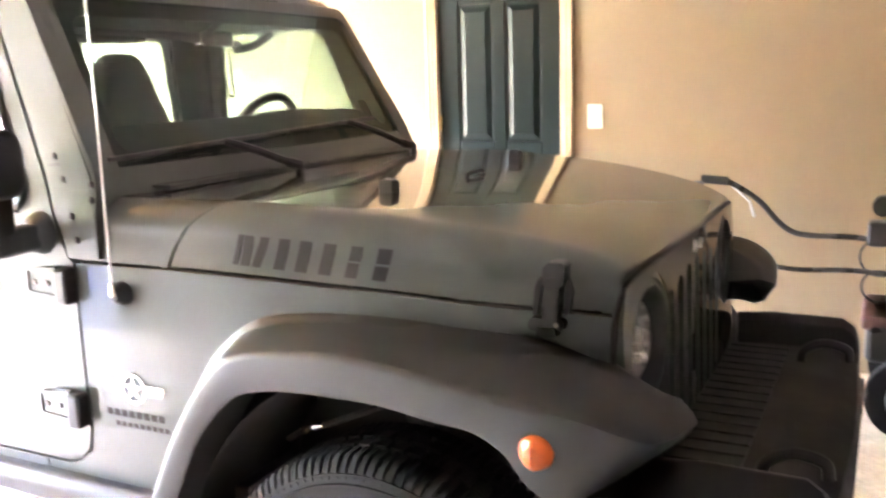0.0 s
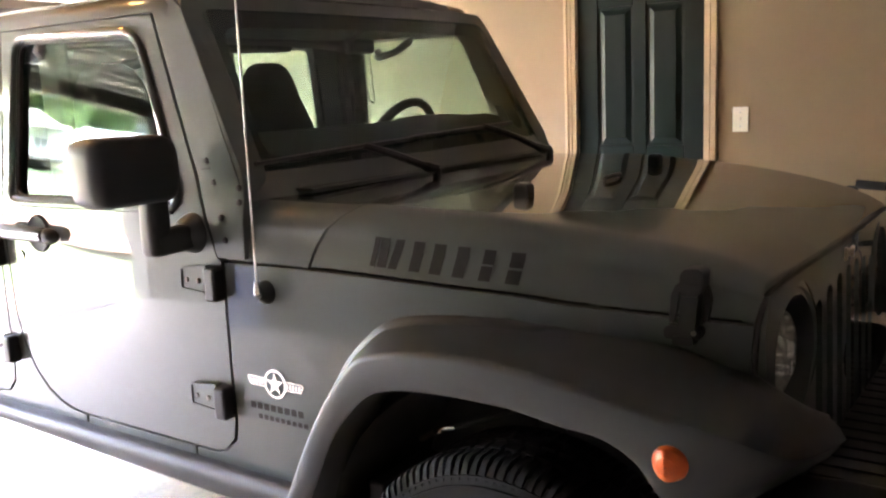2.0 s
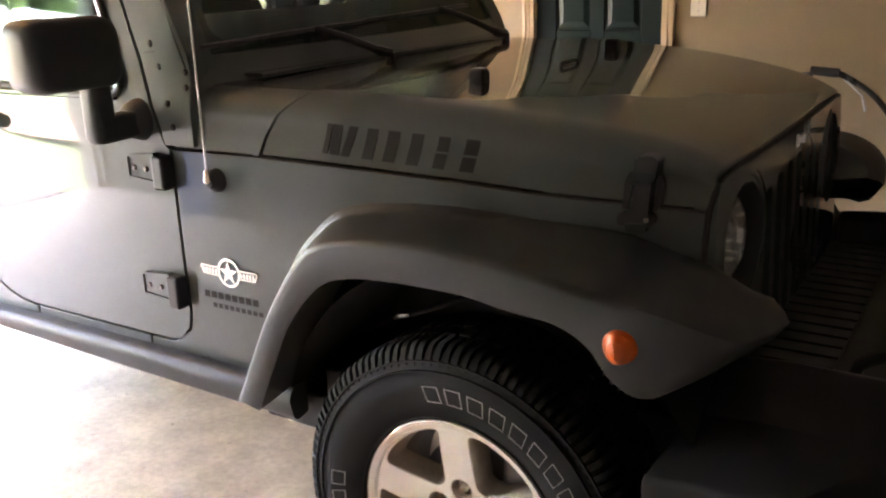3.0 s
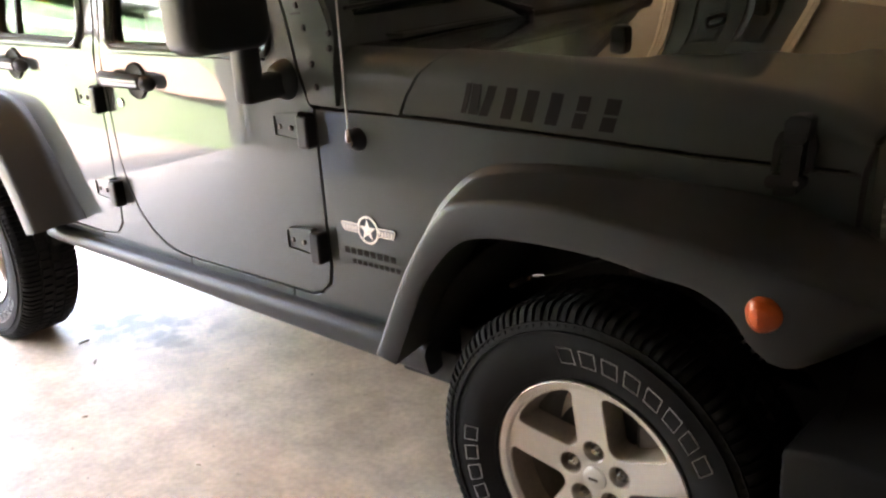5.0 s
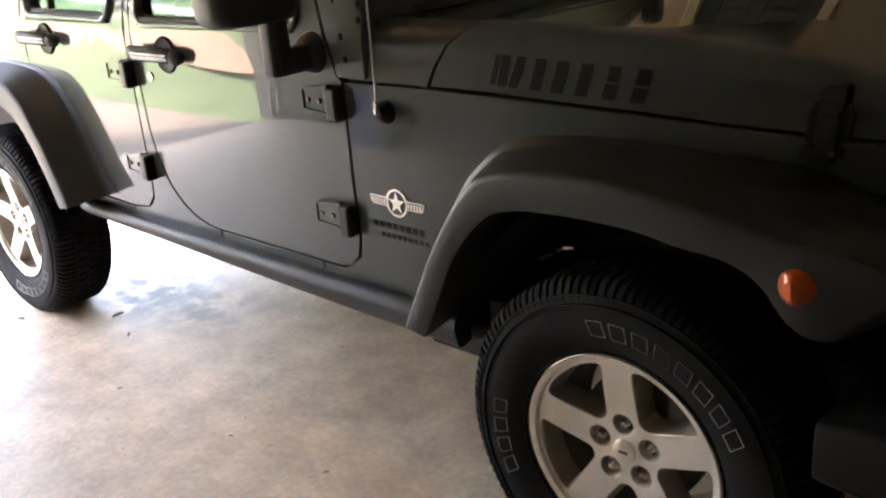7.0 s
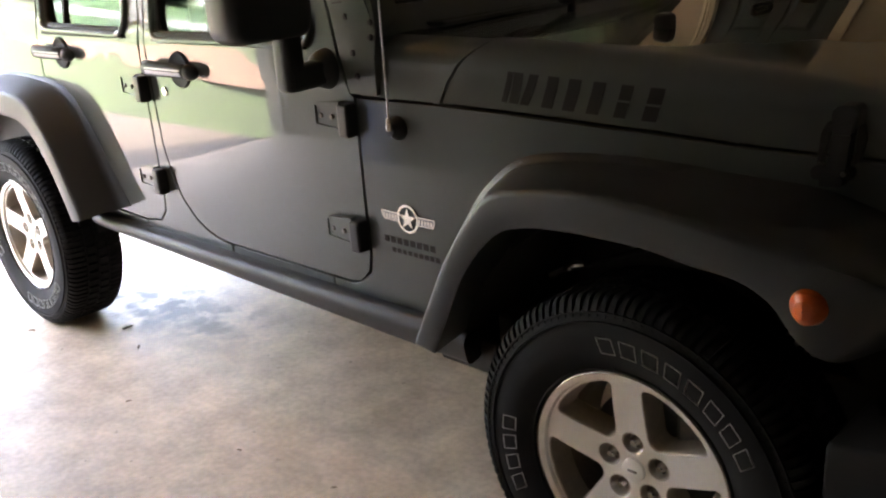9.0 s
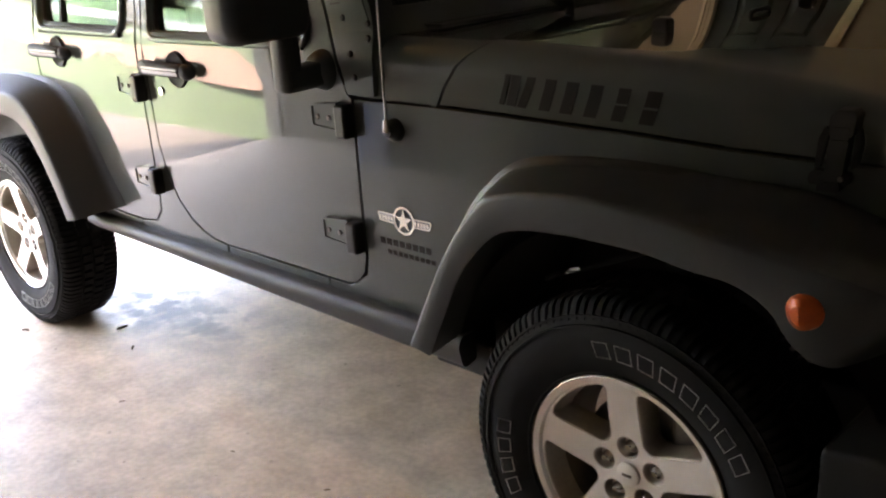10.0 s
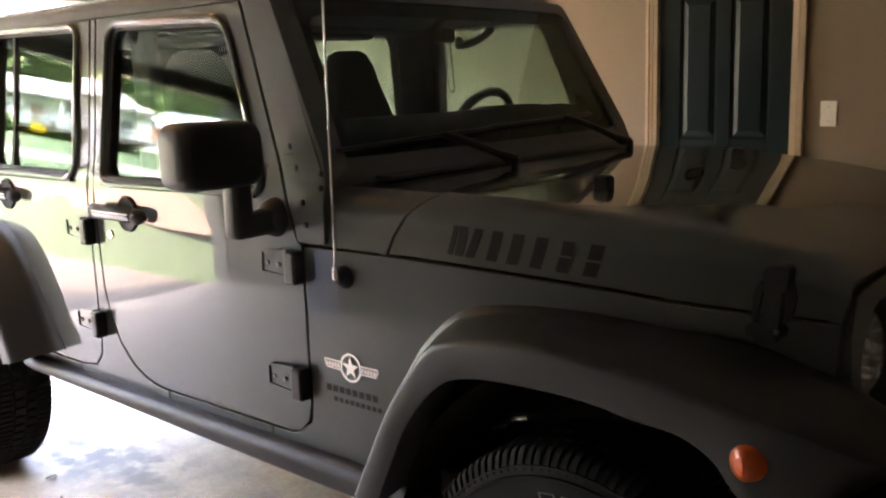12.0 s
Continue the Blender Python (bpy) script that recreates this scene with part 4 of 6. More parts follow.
def mirror(parent, s):
    # housing
    rings = []
    for x, k, r in ((-0.9, 0.8, 0.05), (-0.905, 0.9, 0.05), (-0.916, 0.965, 0.05), (-0.94, 1.0, 0.048), (-0.985, 0.985, 0.045), (-1.012, 0.95, 0.042)):
        yc, zc = -0.977, 1.369
        hy, hz = 0.128 * k, 0.084 * k
        p = rounded([(yc - hy, zc - hz * 0.98), (yc + hy, zc - hz), (yc + hy * 0.97, zc + hz * 0.95), (yc - hy, zc + hz)], r, 7)
        rings.append([(x - 0.06 * (y + 0.985), y, z) for y, z in p])
    m = part("wing_mirror", flip(loft(rings, True, True), s), FLARE, parent, "charcoal plastic wing mirror", sharp=60)
    g = [(-1.014 - 0.06 * (y + 0.985), y, z) for y, z in rounded([(-1.088, 1.3), (-0.868, 1.3), (-0.868, 1.437), (-1.088, 1.437)], 0.035)]
    bm = bmesh.new()
    bm.faces.new([bm.verts.new(p) for p in g])
    part("mirror_glass", flip(bm, s), CHROME, m)

    def stem(rows):
        return loft([[(cx + px, cy + py, z) for px, py in rounded([(-hx, -hy), (hx, -hy), (hx, hy), (-hx, hy)], min(hx, hy) * 0.7)] for z, cx, cy, hx, hy in rows], True, True)
    arm = part("mirror_arm", flip(stem(((1.155, -0.952, -0.918, 0.024, 0.026), (1.165, -0.952, -0.918, 0.029, 0.032), (1.21, -0.952, -0.918, 0.029, 0.032), (1.31, -0.952, -0.918, 0.029, 0.03))), s), FLARE, m, "square charcoal mirror arm", sharp=50)
    foot = [[(-0.952 + px, y, 1.186 + pz + 0.006 * q) for px, pz in rounded([(-0.03, -0.034), (0.03, -0.034), (0.03, 0.03), (-0.03, 0.03)], 0.018)] for y, q in ((-0.93, 0), (-0.86, 0.3), (-0.8, 1))]
    part("arm_foot", flip(loft(foot, True, True), s), FLARE, arm, sharp=50)
    b = lathe([(0.001, -0.045), (0.03, -0.043), (0.044, -0.03), (0.052, -0.008), (0.054, 0.004)], 28, centre=(-0.955, -0.797, 1.192))
    part("mirror_base", flip(b, s), FLARE, m, "round charcoal mirror foot")


def build_door(name, outline, hole, s, glass_mat, hinges, hx, divider=None):
    d = part(name, flip(panel(outline, flank, [hole], 0.028, 0.09), s), PAINT, car, bevel=0.005)
    part("window_trim", flip(ring_panel(hole, 0.024, 0.004, 0.004, 0.02), s), PAINT, d, "polished raised window surround", bevel=0.004)
    bead = [(u, side_y(u, v) - 0.004, v) for u, v in grow(hole, 0.015)]
    part("window_bead", flip(tube(bead + bead[:2], 0.0105, 10, caps=False), s), PAINT, d, "glossy rounded window bead")
    part("window_seal", flip(ring_panel(hole, 0.004, -0.009, -0.004, 0.012), s), SEAL, d, "black rubber window seal", bevel=0.002)
    part("window_glass", flip(panel(grow(hole, -0.004), lambda u, v, q: (u, -0.745 + 0.1228 * (v - 1.5) + q, v), (), 0.004, 2), s), glass_mat, d, "tinted window glass").visible_shadow = False
    xs = [p[0] for p in hole]
    x0, x1 = min(xs), max(xs)
    part("belt_seal", flip(panel([(x0 - 0.01, 1.236), (x1 + 0.005, 1.238), (x1 - 0.015, 1.268), (x0 - 0.004, 1.264)], flank_out(0.01), (), 0.014, 0.2), s), SEAL, d, "black belt seal", bevel=0.004)
    if divider:
        part("window_divider", flip(panel([(divider - 0.007, 1.26), (divider + 0.007, 1.26), (divider + 0.007, 1.735), (divider - 0.007, 1.735)], flank_out(-0.008), (), 0.015, 0.2), s), SEAL, d)
    for x, z in hinges:
        hinge(d, x, z, s)
    handle(d, hx, 1.152 if divider is None else 1.172, s, divider is None)
    return d


def bolt(x, z, s, parent, off=0.0):
    y = side_y(x, z) - off
    part("body_bolt", flip(lathe([(0.001, -0.005), (0.006, -0.004), (0.0085, 0.0), (0.0085, 0.006)], 12, centre=(x, y, z)), s), SEAL, parent, "dark bolt head")


def build_side(s):
    outline = [(-0.849, 1.123), (-0.849, 0.70), (-0.862, 0.644), (-0.9, 0.611), (-0.942, 0.597), (-1.026, 0.597), (-1.026, 0.53), (-0.56, 0.53), (-0.53, 0.7), (-0.47, 0.85), (-0.38, 0.95), (-0.2, 1.02), (0.0, 1.02), (0.2, 1.01), (0.42, 0.97)]
    top = [(x, seam_line(x)) for x in (0.425, 0.3, 0.2, 0.1, -0.05, -0.2, -0.37, -0.57)]
    part("fender", flip(panel(outline + top, flank, (), 0.02, 0.08), s), PAINT, car, bevel=0.003)
    sill = [[(-1.032, 0.53), (-1.032, 0.597), (-1.527, 0.597), (-1.527, 0.53)],
            [(-1.533, 0.53), (-1.533, 0.597), (-1.602, 0.604), (-1.66, 0.621), (-1.72, 0.654), (-1.777, 0.712), (-1.822, 0.8), (-1.847, 0.897), (-1.865, 1.31), (-1.865, 1.757), (-1.893, 1.757), (-1.893, 0.72), (-1.907, 0.652),
             (-1.95, 0.608), (-2.05, 0.594), (-2.058, 0.594), (-2.058, 0.53)],
            [(-2.064, 0.53), (-2.064, 0.594), (-2.3, 0.598), (-2.42, 0.53)],
            [(-2.648, 1.06), (-2.648, 1.757), (-3.5, 1.757), (-3.55, 1.2), (-3.55, 0.56), (-3.4, 0.56), (-3.4, 0.95), (-3.2, 1.06)]]
    for o, nm in zip(sill, ("sill", "centre_pillar", "sill", "rear_quarter")):
        part(nm, flip(panel(o, flank, (), 0.02, 0.1), s), PAINT, car, bevel=0.004)
    part("door_opening_seal", flip(panel([(-0.8, 0.5), (-3.5, 0.5), (-3.5, 1.25), (-0.8, 1.12)], lambda u, v, d: (u, side_y(u, v) + 0.024 + d, v), (), 0.03, 0.3), s), SEAL, car)
    outline = FRONT_DOOR if s < 0 else [(x + (0.035 if x > -1.2 and z > 1.13 else 0), z) for x, z in FRONT_DOOR]
    fd = build_door("front_door", outline, FRONT_HOLE if s < 0 else FAR_HOLE, s, DOORGLASS, ((-0.845, 1.025), (-0.847, 0.712)), -1.66)
    build_door("rear_door", REAR_DOOR, REAR_HOLE if s < 0 else [(x + 0.05, z) for x, z in REAR_HOLE], s, PRIVACY, ((-1.862, 1.037), (-1.848, 0.724)), -2.454, -2.43)
    if s < 0:
        mirror(fd, s)
    # windscreen foot with its bolts
    foot = [(-0.882, 1.133), (-0.772, 1.135), (-0.771, 1.2), (-0.772, 1.29), (-0.79, 1.352), (-1.015, 1.765), (-1.05, 1.79), (-1.115, 1.79), (-1.128, 1.757), (-0.953, 1.345), (-0.891, 1.2), (-0.88, 1.16)]
    if s > 0:
        foot = foot[:-4] + [(x + 0.035, z) for x, z in foot[-4:]]
    ft = part("windscreen_post", flip(panel(foot, lambda u, v, d: (u, side_y(u, v) + 0.002 + d, v), (), 0.08, 0.1), s), PAINT, car, bevel=0.006)
    for x, z in ((-0.836, 1.18), (-0.848, 1.236), (-0.884, 1.322), (-0.912, 1.376)):
        bolt(x, z, s, ft)
    part("foot_joint", flip(panel([(-0.935, 1.352), (-0.812, 1.362), (-0.812, 1.3665), (-0.935, 1.3565)], lambda u, v, d: (u, side_y(u, v) + 0.0005 + d, v), (), 0.004, 0.1), s), SEAL, ft)
    for x, z in ((-0.787, 1.275), (-0.792, 1.31)):
        bolt(x, z, s, ft)
    # tubular rock rail
    rail = []
    for x, zt, zb, w in ((-2.45, 0.555, 0.53, 0.5), (-2.42, 0.57, 0.522, 0.9), (-2.36, 0.575, 0.517, 1.0), (-1.85, 0.575, 0.508, 1.0), (-1.2, 0.576, 0.49, 1.0), (-0.7, 0.574, 0.48, 1.0), (-0.5, 0.57, 0.478, 0.95)):
        rail.append([(x, y, z) for y, z in rounded([(-0.775, zb + 0.012), (-0.775 - 0.052 * w, zb), (-0.775 - 0.07 * w, zt - 0.026), (-0.775 - 0.052 * w, zt), (-0.775, zt - 0.004)], [0.005, 0.03, 0.025, 0.02, 0.005])])
    part("rock_rail", flip(loft(rail, True, True), s), FLARE, car, "charcoal moulded sill rail", sharp=50)


build_side(-1)
build_side(1)


def flare(name, rows, s):
    """A wheel-arch flare: lip, outer crease and body joint, station by station."""
    rings = []
    for lx, ly, lz, cx, cy, cz, jx, jy, jz in spline(rows, 6):
        lip, cr, jo = Vector((lx, ly, lz)), Vector((cx, cy, cz)), Vector((jx, jy, jz))
        fold = cr.lerp(jo, 0.68)
        fold.y = jy - 0.014
        mid = cr.lerp(fold, 0.55) + Vector((0, 0, 0.004))
        a, b = cr.lerp(lip, 0.14), cr.lerp(fold, 0.1)
        soft = (a + b) / 2 + (cr - (a + b) / 2) * 0.5
        rings.append([Vector((lx - 0.02, max(ly, jy) + 0.06, lz + 0.01)), Vector((lx, ly + 0.026, lz + 0.004)), lip, lip.lerp(cr, 0.06) + Vector((0, -0.002, 0)), a, soft, b, cr.lerp(fold, 0.3), mid, cr.lerp(fold, 0.88), fold.lerp(jo, 0.1), fold.lerp(jo, 0.5) + Vector((0, -0.003, 0)), jo, Vector((min(jx, 0.44), jy + 0.03, jz - 0.01))])
    return part(name, flip(loft(rings, False), s), FLARE, car, "charcoal plastic wheel-arch flare", sharp=48)


def stations(rows):
    """Rows with lip and crease at one distance from the middle: lip x z, crease x z, y, joint x y z."""
    return [(lx, yc + 0.004, lz, cx, yc, cz, jx, jy, jz) for lx, lz, cx, cz, yc, jx, jy, jz in rows]


FLARE_NOSE = [(0.352, -0.925, 0.822, 0.452, -0.926, 0.958, 0.455, -0.648, 0.962), (0.408, -0.907, 0.793, 0.512, -0.902, 0.935, 0.492, -0.638, 0.938), (0.47, -0.845, 0.812, 0.552, -0.852, 0.908, 0.516, -0.622, 0.92),
              (0.513, -0.742, 0.82, 0.572, -0.762, 0.888, 0.53, -0.602, 0.908), (0.552, -0.6, 0.82, 0.585, -0.62, 0.868, 0.542, -0.572, 0.893)]
FRONT_FLARE = [(-0.507, 0.558, -0.574, 0.57, -0.935, -0.62, -0.8, 0.6), (-0.45, 0.68, -0.515, 0.69, -0.935, -0.565, -0.8, 0.73), (-0.39, 0.797, -0.452, 0.81, -0.935, -0.51, -0.797, 0.85), (-0.3, 0.895, -0.36, 0.94, -0.935, -0.43, -0.795, 0.955),
               (-0.22, 0.926, -0.278, 0.993, -0.936, -0.315, -0.792, 1.035), (-0.1, 0.937, -0.09, 1.02, -0.937, -0.12, -0.762, 1.056), (0.05, 0.936, 0.06, 1.013, -0.937, 0.05, -0.725, 1.053), (0.16, 0.921, 0.17, 1.0, -0.937, 0.18, -0.695, 1.048),
               (0.245, 0.912, 0.27, 0.984, -0.936, 0.3, -0.665, 1.036), (0.307, 0.878, 0.385, 0.968, -0.932, 0.41, -0.65, 0.985)]
REAR_FLARE = [(-2.374, 0.569, -2.3, 0.585, -0.935, -2.16, -0.8, 0.63), (-2.44, 0.7, -2.372, 0.74, -0.935, -2.245, -0.8, 0.77), (-2.52, 0.82, -2.462, 0.89, -0.935, -2.34, -0.8, 0.91), (-2.62, 0.91, -2.58, 1.0, -0.935, -2.47, -0.8, 1.035),
              (-2.75, 0.935, -2.74, 1.03, -0.936, -2.68, -0.8, 1.075), (-3.0, 0.935, -3.02, 1.03, -0.936, -3.02, -0.8, 1.075), (-3.25, 0.9, -3.3, 0.98, -0.935, -3.35, -0.8, 1.02), (-3.4, 0.75, -3.48, 0.78, -0.935, -3.52, -0.8, 0.8)]
for s in (-1, 1):
    ff = flare("front_flare", stations(FRONT_FLARE) + FLARE_NOSE, s)
    flare("rear_flare", stations(REAR_FLARE), s)
    bm = lathe([(0.001, -0.022), (0.017, -0.02), (0.028, -0.012), (0.032, 0.0), (0.032, 0.012)], 28, centre=(0.368, -0.93, 0.893))
    for v in bm.verts:
        if v.co.y < -0.935:
            v.co.y += 0.008 * abs(v.co.x - 0.366) / 0.03 - 0.003
    part("side_marker", flip(bm, s), ORANGE, ff, "round faceted amber side marker lamp", sharp=24)
    # dark wheel housings
    for x0 in (0.0, -2.947):
        arch = [(x0 + 0.53 * math.cos(a), 0.42 + 0.53 * math.sin(a)) for a in np.linspace(0.12, math.pi - 0.12, 22)]
        bm = loft([[(x, -0.82, z) for x, z in arch], [(x, -0.42, z) for x, z in arch]])
        bm.faces.new([bm.verts.new((x, -0.42, z)) for x, z in arch])
        part("wheel_housing", flip(bm, s), SEAL, car, "black wheel housing")
    # running gear
    part("shock_absorber", flip(tube([(-0.06, -0.52, 0.42), (-0.1, -0.5, 0.9)], 0.032, 12), s), STEEL, car)
    hose = part("brake_hose", flip(tube(spline([(-0.36, -0.66, 0.7), (-0.3, -0.66, 0.735), (-0.25, -0.66, 0.752), (-0.15, -0.655, 0.795), (0.0, -0.62, 0.86)], 5), 0.007, 8), s), SEAL, car, "black brake hose in the wheel arch")
    part("hose_clip", flip(tube([(-0.312, -0.664, 0.731), (-0.285, -0.667, 0.745), (-0.255, -0.664, 0.751)], [0.009, 0.012, 0.009], 10), s), CHROME, hose, "bright steel hose clip")
    part("body_mount", flip(boxed(-0.66, -0.46, -0.76, -0.4, 0.43, 0.53), s), SEAL, car, bevel=0.01)
    part("mount_bracket", flip(boxed(-0.47, -0.42, -0.74, -0.5, 0.45, 0.6), s), SEAL, car, bevel=0.01)
    part("frame_rail", flip(boxed(-3.4, 0.6, -0.48, -0.38, 0.42, 0.54), s), SEAL, car, bevel=0.01)
for x in (0.0, -2.947):
    ax = part("axle", tube([(x, -0.74, 0.4), (x, 0.74, 0.4)], 0.045, 14), STEEL, car)
    b = bmesh.new()
    bmesh.ops.create_uvsphere(b, u_segments=18, v_segments=12, radius=0.13, matrix=Matrix.Translation((x, 0.2, 0.4)))
    part("differential", b, STEEL, ax)


# ---- wheels ----
def tyre_mesh():
    prof = [(0.224, 0.075), (0.232, 0.1), (0.25, 0.113), (0.29, 0.126), (0.325, 0.128), (0.36, 0.122), (0.378, 0.112), (0.388, 0.1)]
    bm = lathe([(r, -y) for r, y in prof] + [(r, y) for r, y in reversed(prof)], 96)
    return bm


def tread_mesh():
    bm = lathe([(0.372, -0.115), (0.384, -0.104), (0.392, -0.06), (0.392, 0.06), (0.384, 0.104), (0.372, 0.115)], 96)
    for r, y in ((0.243, -0.1125), (0.372, -0.1205), (0.352, -0.1265)):
        lathe([(r - 0.003, y + 0.004), (r - 0.002, y - 0.002), (r + 0.002, y - 0.002), (r + 0.003, y + 0.004)], 96, bm=bm)
    n = 112
    for k in range(n):
        for side in (-1, 1):
            a0 = 2 * math.pi * (k + (0.5 if side > 0 else 0)) / n
            w = 2 * math.pi / n * (0.62 if k % 2 else 0.52)

            def at(a, r, y):
                return (r * math.cos(a), y * side, r * math.sin(a))
            down = 0.352 if k % 2 else 0.36
            sec = [(down, 0.1215), (0.378, 0.119), (0.396, 0.108), (0.4045, 0.094), (0.406, 0.05), (0.385, 0.05), (0.37, 0.1)]
            loft([[at(a0 + (0.05 * (0.12 - y) * side), r, y) for r, y in sec], [at(a0 + w + (0.05 * (0.12 - y) * side), r, y) for r, y in sec]], True, True, bm)
    n = 66
    for k in range(n):
        for y0, y1, ph in ((-0.042, -0.004, 0.3), (0.006, 0.042, 0.75)):
            a0 = 2 * math.pi * (k + ph) / n
            w = 2 * math.pi / n * 0.72
            c = [(0.383, y0), (0.406, y0), (0.406, y1), (0.383, y1)]
            loft([[(r * math.cos(a), y, r * math.sin(a)) for r, y in c] for a in (a0, a0 + w)], True, True, bm)
    return bm


SPOKE0 = radians(93)


def rim_depth(u, v):
    return -0.078 - 0.016 * ramp(0.05, 0.2, math.hypot(u, v))


def rim_holes():
    """Five window outlines and five lug pockets of the rim."""
    windows, pockets = [], []
    for k in range(5):
        mid = SPOKE0 + math.pi / 5 + 2 * math.pi * k / 5
        a0 = math.pi / 5
        ri, ro, hw_in, hw_out = 0.086, 0.206, 0.0405, 0.038
        ai, ao = a0 - math.asin(hw_in / ri), a0 - math.asin(hw_out / ro)
        quad = [(ri, ai), (ro, ao)] + [(0.2095, q) for q in np.linspace(ao * 0.75, -ao * 0.75, 6)] + [(ro, -ao), (ri, -ai)]
        windows.append(rounded([(r * math.cos(mid + a), r * math.sin(mid + a)) for r, a in quad], [0.012, 0.02] + [0.0] * 6 + [0.02, 0.012], 5))
        sp = SPOKE0 + 2 * math.pi * k / 5
        cx, cz = 0.0635 * math.cos(sp), 0.0635 * math.sin(sp)
        pockets.append([(cx + 0.0235 * math.cos(a), cz + 0.0235 * math.sin(a)) for a in np.linspace(0, 2 * math.pi, 24, endpoint=False)])
    return windows, pockets


def rim_face():
    bm = bmesh.new()
    outer = [(0.217 * math.cos(a), 0.217 * math.sin(a)) for a in np.linspace(0, 2 * math.pi, 90, endpoint=False)]
    windows, pockets = rim_holes()
    edges = []
    for ring in (outer, *[grow(w, 0.003) for w in windows + pockets]):
        vs = [bm.verts.new((u, 0, v)) for u, v in ring]
        edges += [bm.edges.new((vs[q - 1], vs[q])) for q in range(len(vs))]
    bmesh.ops.triangle_fill(bm, use_beauty=True, use_dissolve=False, edges=edges, normal=(0, -1, 0))
    for axis in (0, 2):
        for q in range(-9, 10):
            co, no = [0, 0, 0], [0, 0, 0]
            co[axis], no[axis] = q * 0.022 + 0.001, 1
            bmesh.ops.bisect_plane(bm, geom=[*bm.verts, *bm.edges, *bm.faces], plane_co=co, plane_no=no)
    for v in bm.verts:
        v.co.y = rim_depth(v.co.x, v.co.z)
    return bm


def rim_wall(outline, steps):
    """The side of an opening in the rim: (inset, depth) rings."""
    return loft([[(u, rim_depth(u, v) + d, v) for u, v in grow(outline, -k)] for k, d in steps], True)


def shared(name, source, parent, label=""):
    ob = new(name, source.data)
    ob.parent = parent
    for md in source.modifiers:
        c = ob.modifiers.new(md.name, md.type)
        if md.type == "BEVEL":
            c.width, c.segments, c.limit_method, c.angle_limit, c.harden_normals = md.width, md.segments, md.limit_method, md.angle_limit, md.harden_normals
    if label:
        ob["label"] = label
    return ob


def letter_bars(wheel):
    """Raised white outlines round the sidewall, as plain outlined bars."""
    def arc(a_mid, count, pitch, r0, r1, tag):
        for k in range(count):
            a = a_mid - (k - (count - 1) / 2) * pitch
            hw = pitch * 0.4
            quad = [(r0, a + hw * 0.8), (r1, a + hw * 1.1), (r1, a - hw * 0.6), (r0, a - hw)]
            o = [(r * math.cos(q), r * math.sin(q)) for r, q in quad]
            cx, cz = sum(p[0] for p in o) / 4, sum(p[1] for p in o) / 4
            i = [(cx + (u - cx) * 0.945, cz + (v - cz) * 0.95) for u, v in o]

            def place(u, v, d):
                r = math.hypot(u, v)
                return (u, -float(np.interp(r, (0.25, 0.29, 0.325, 0.36, 0.378), (0.113, 0.126, 0.128, 0.122, 0.112))) - 0.0016 + d, v)
            part("sidewall_marking", panel(o, place, [i], 0.003, 1), WHITELINE, wheel, "white outlined sidewall lettering bar")
    arc(radians(63), 8, 0.168, 0.286, 0.321, "a")
    arc(radians(188), 4, 0.168, 0.286, 0.321, "b")
    arc(radians(-70), 8, 0.168, 0.286, 0.321, "c")


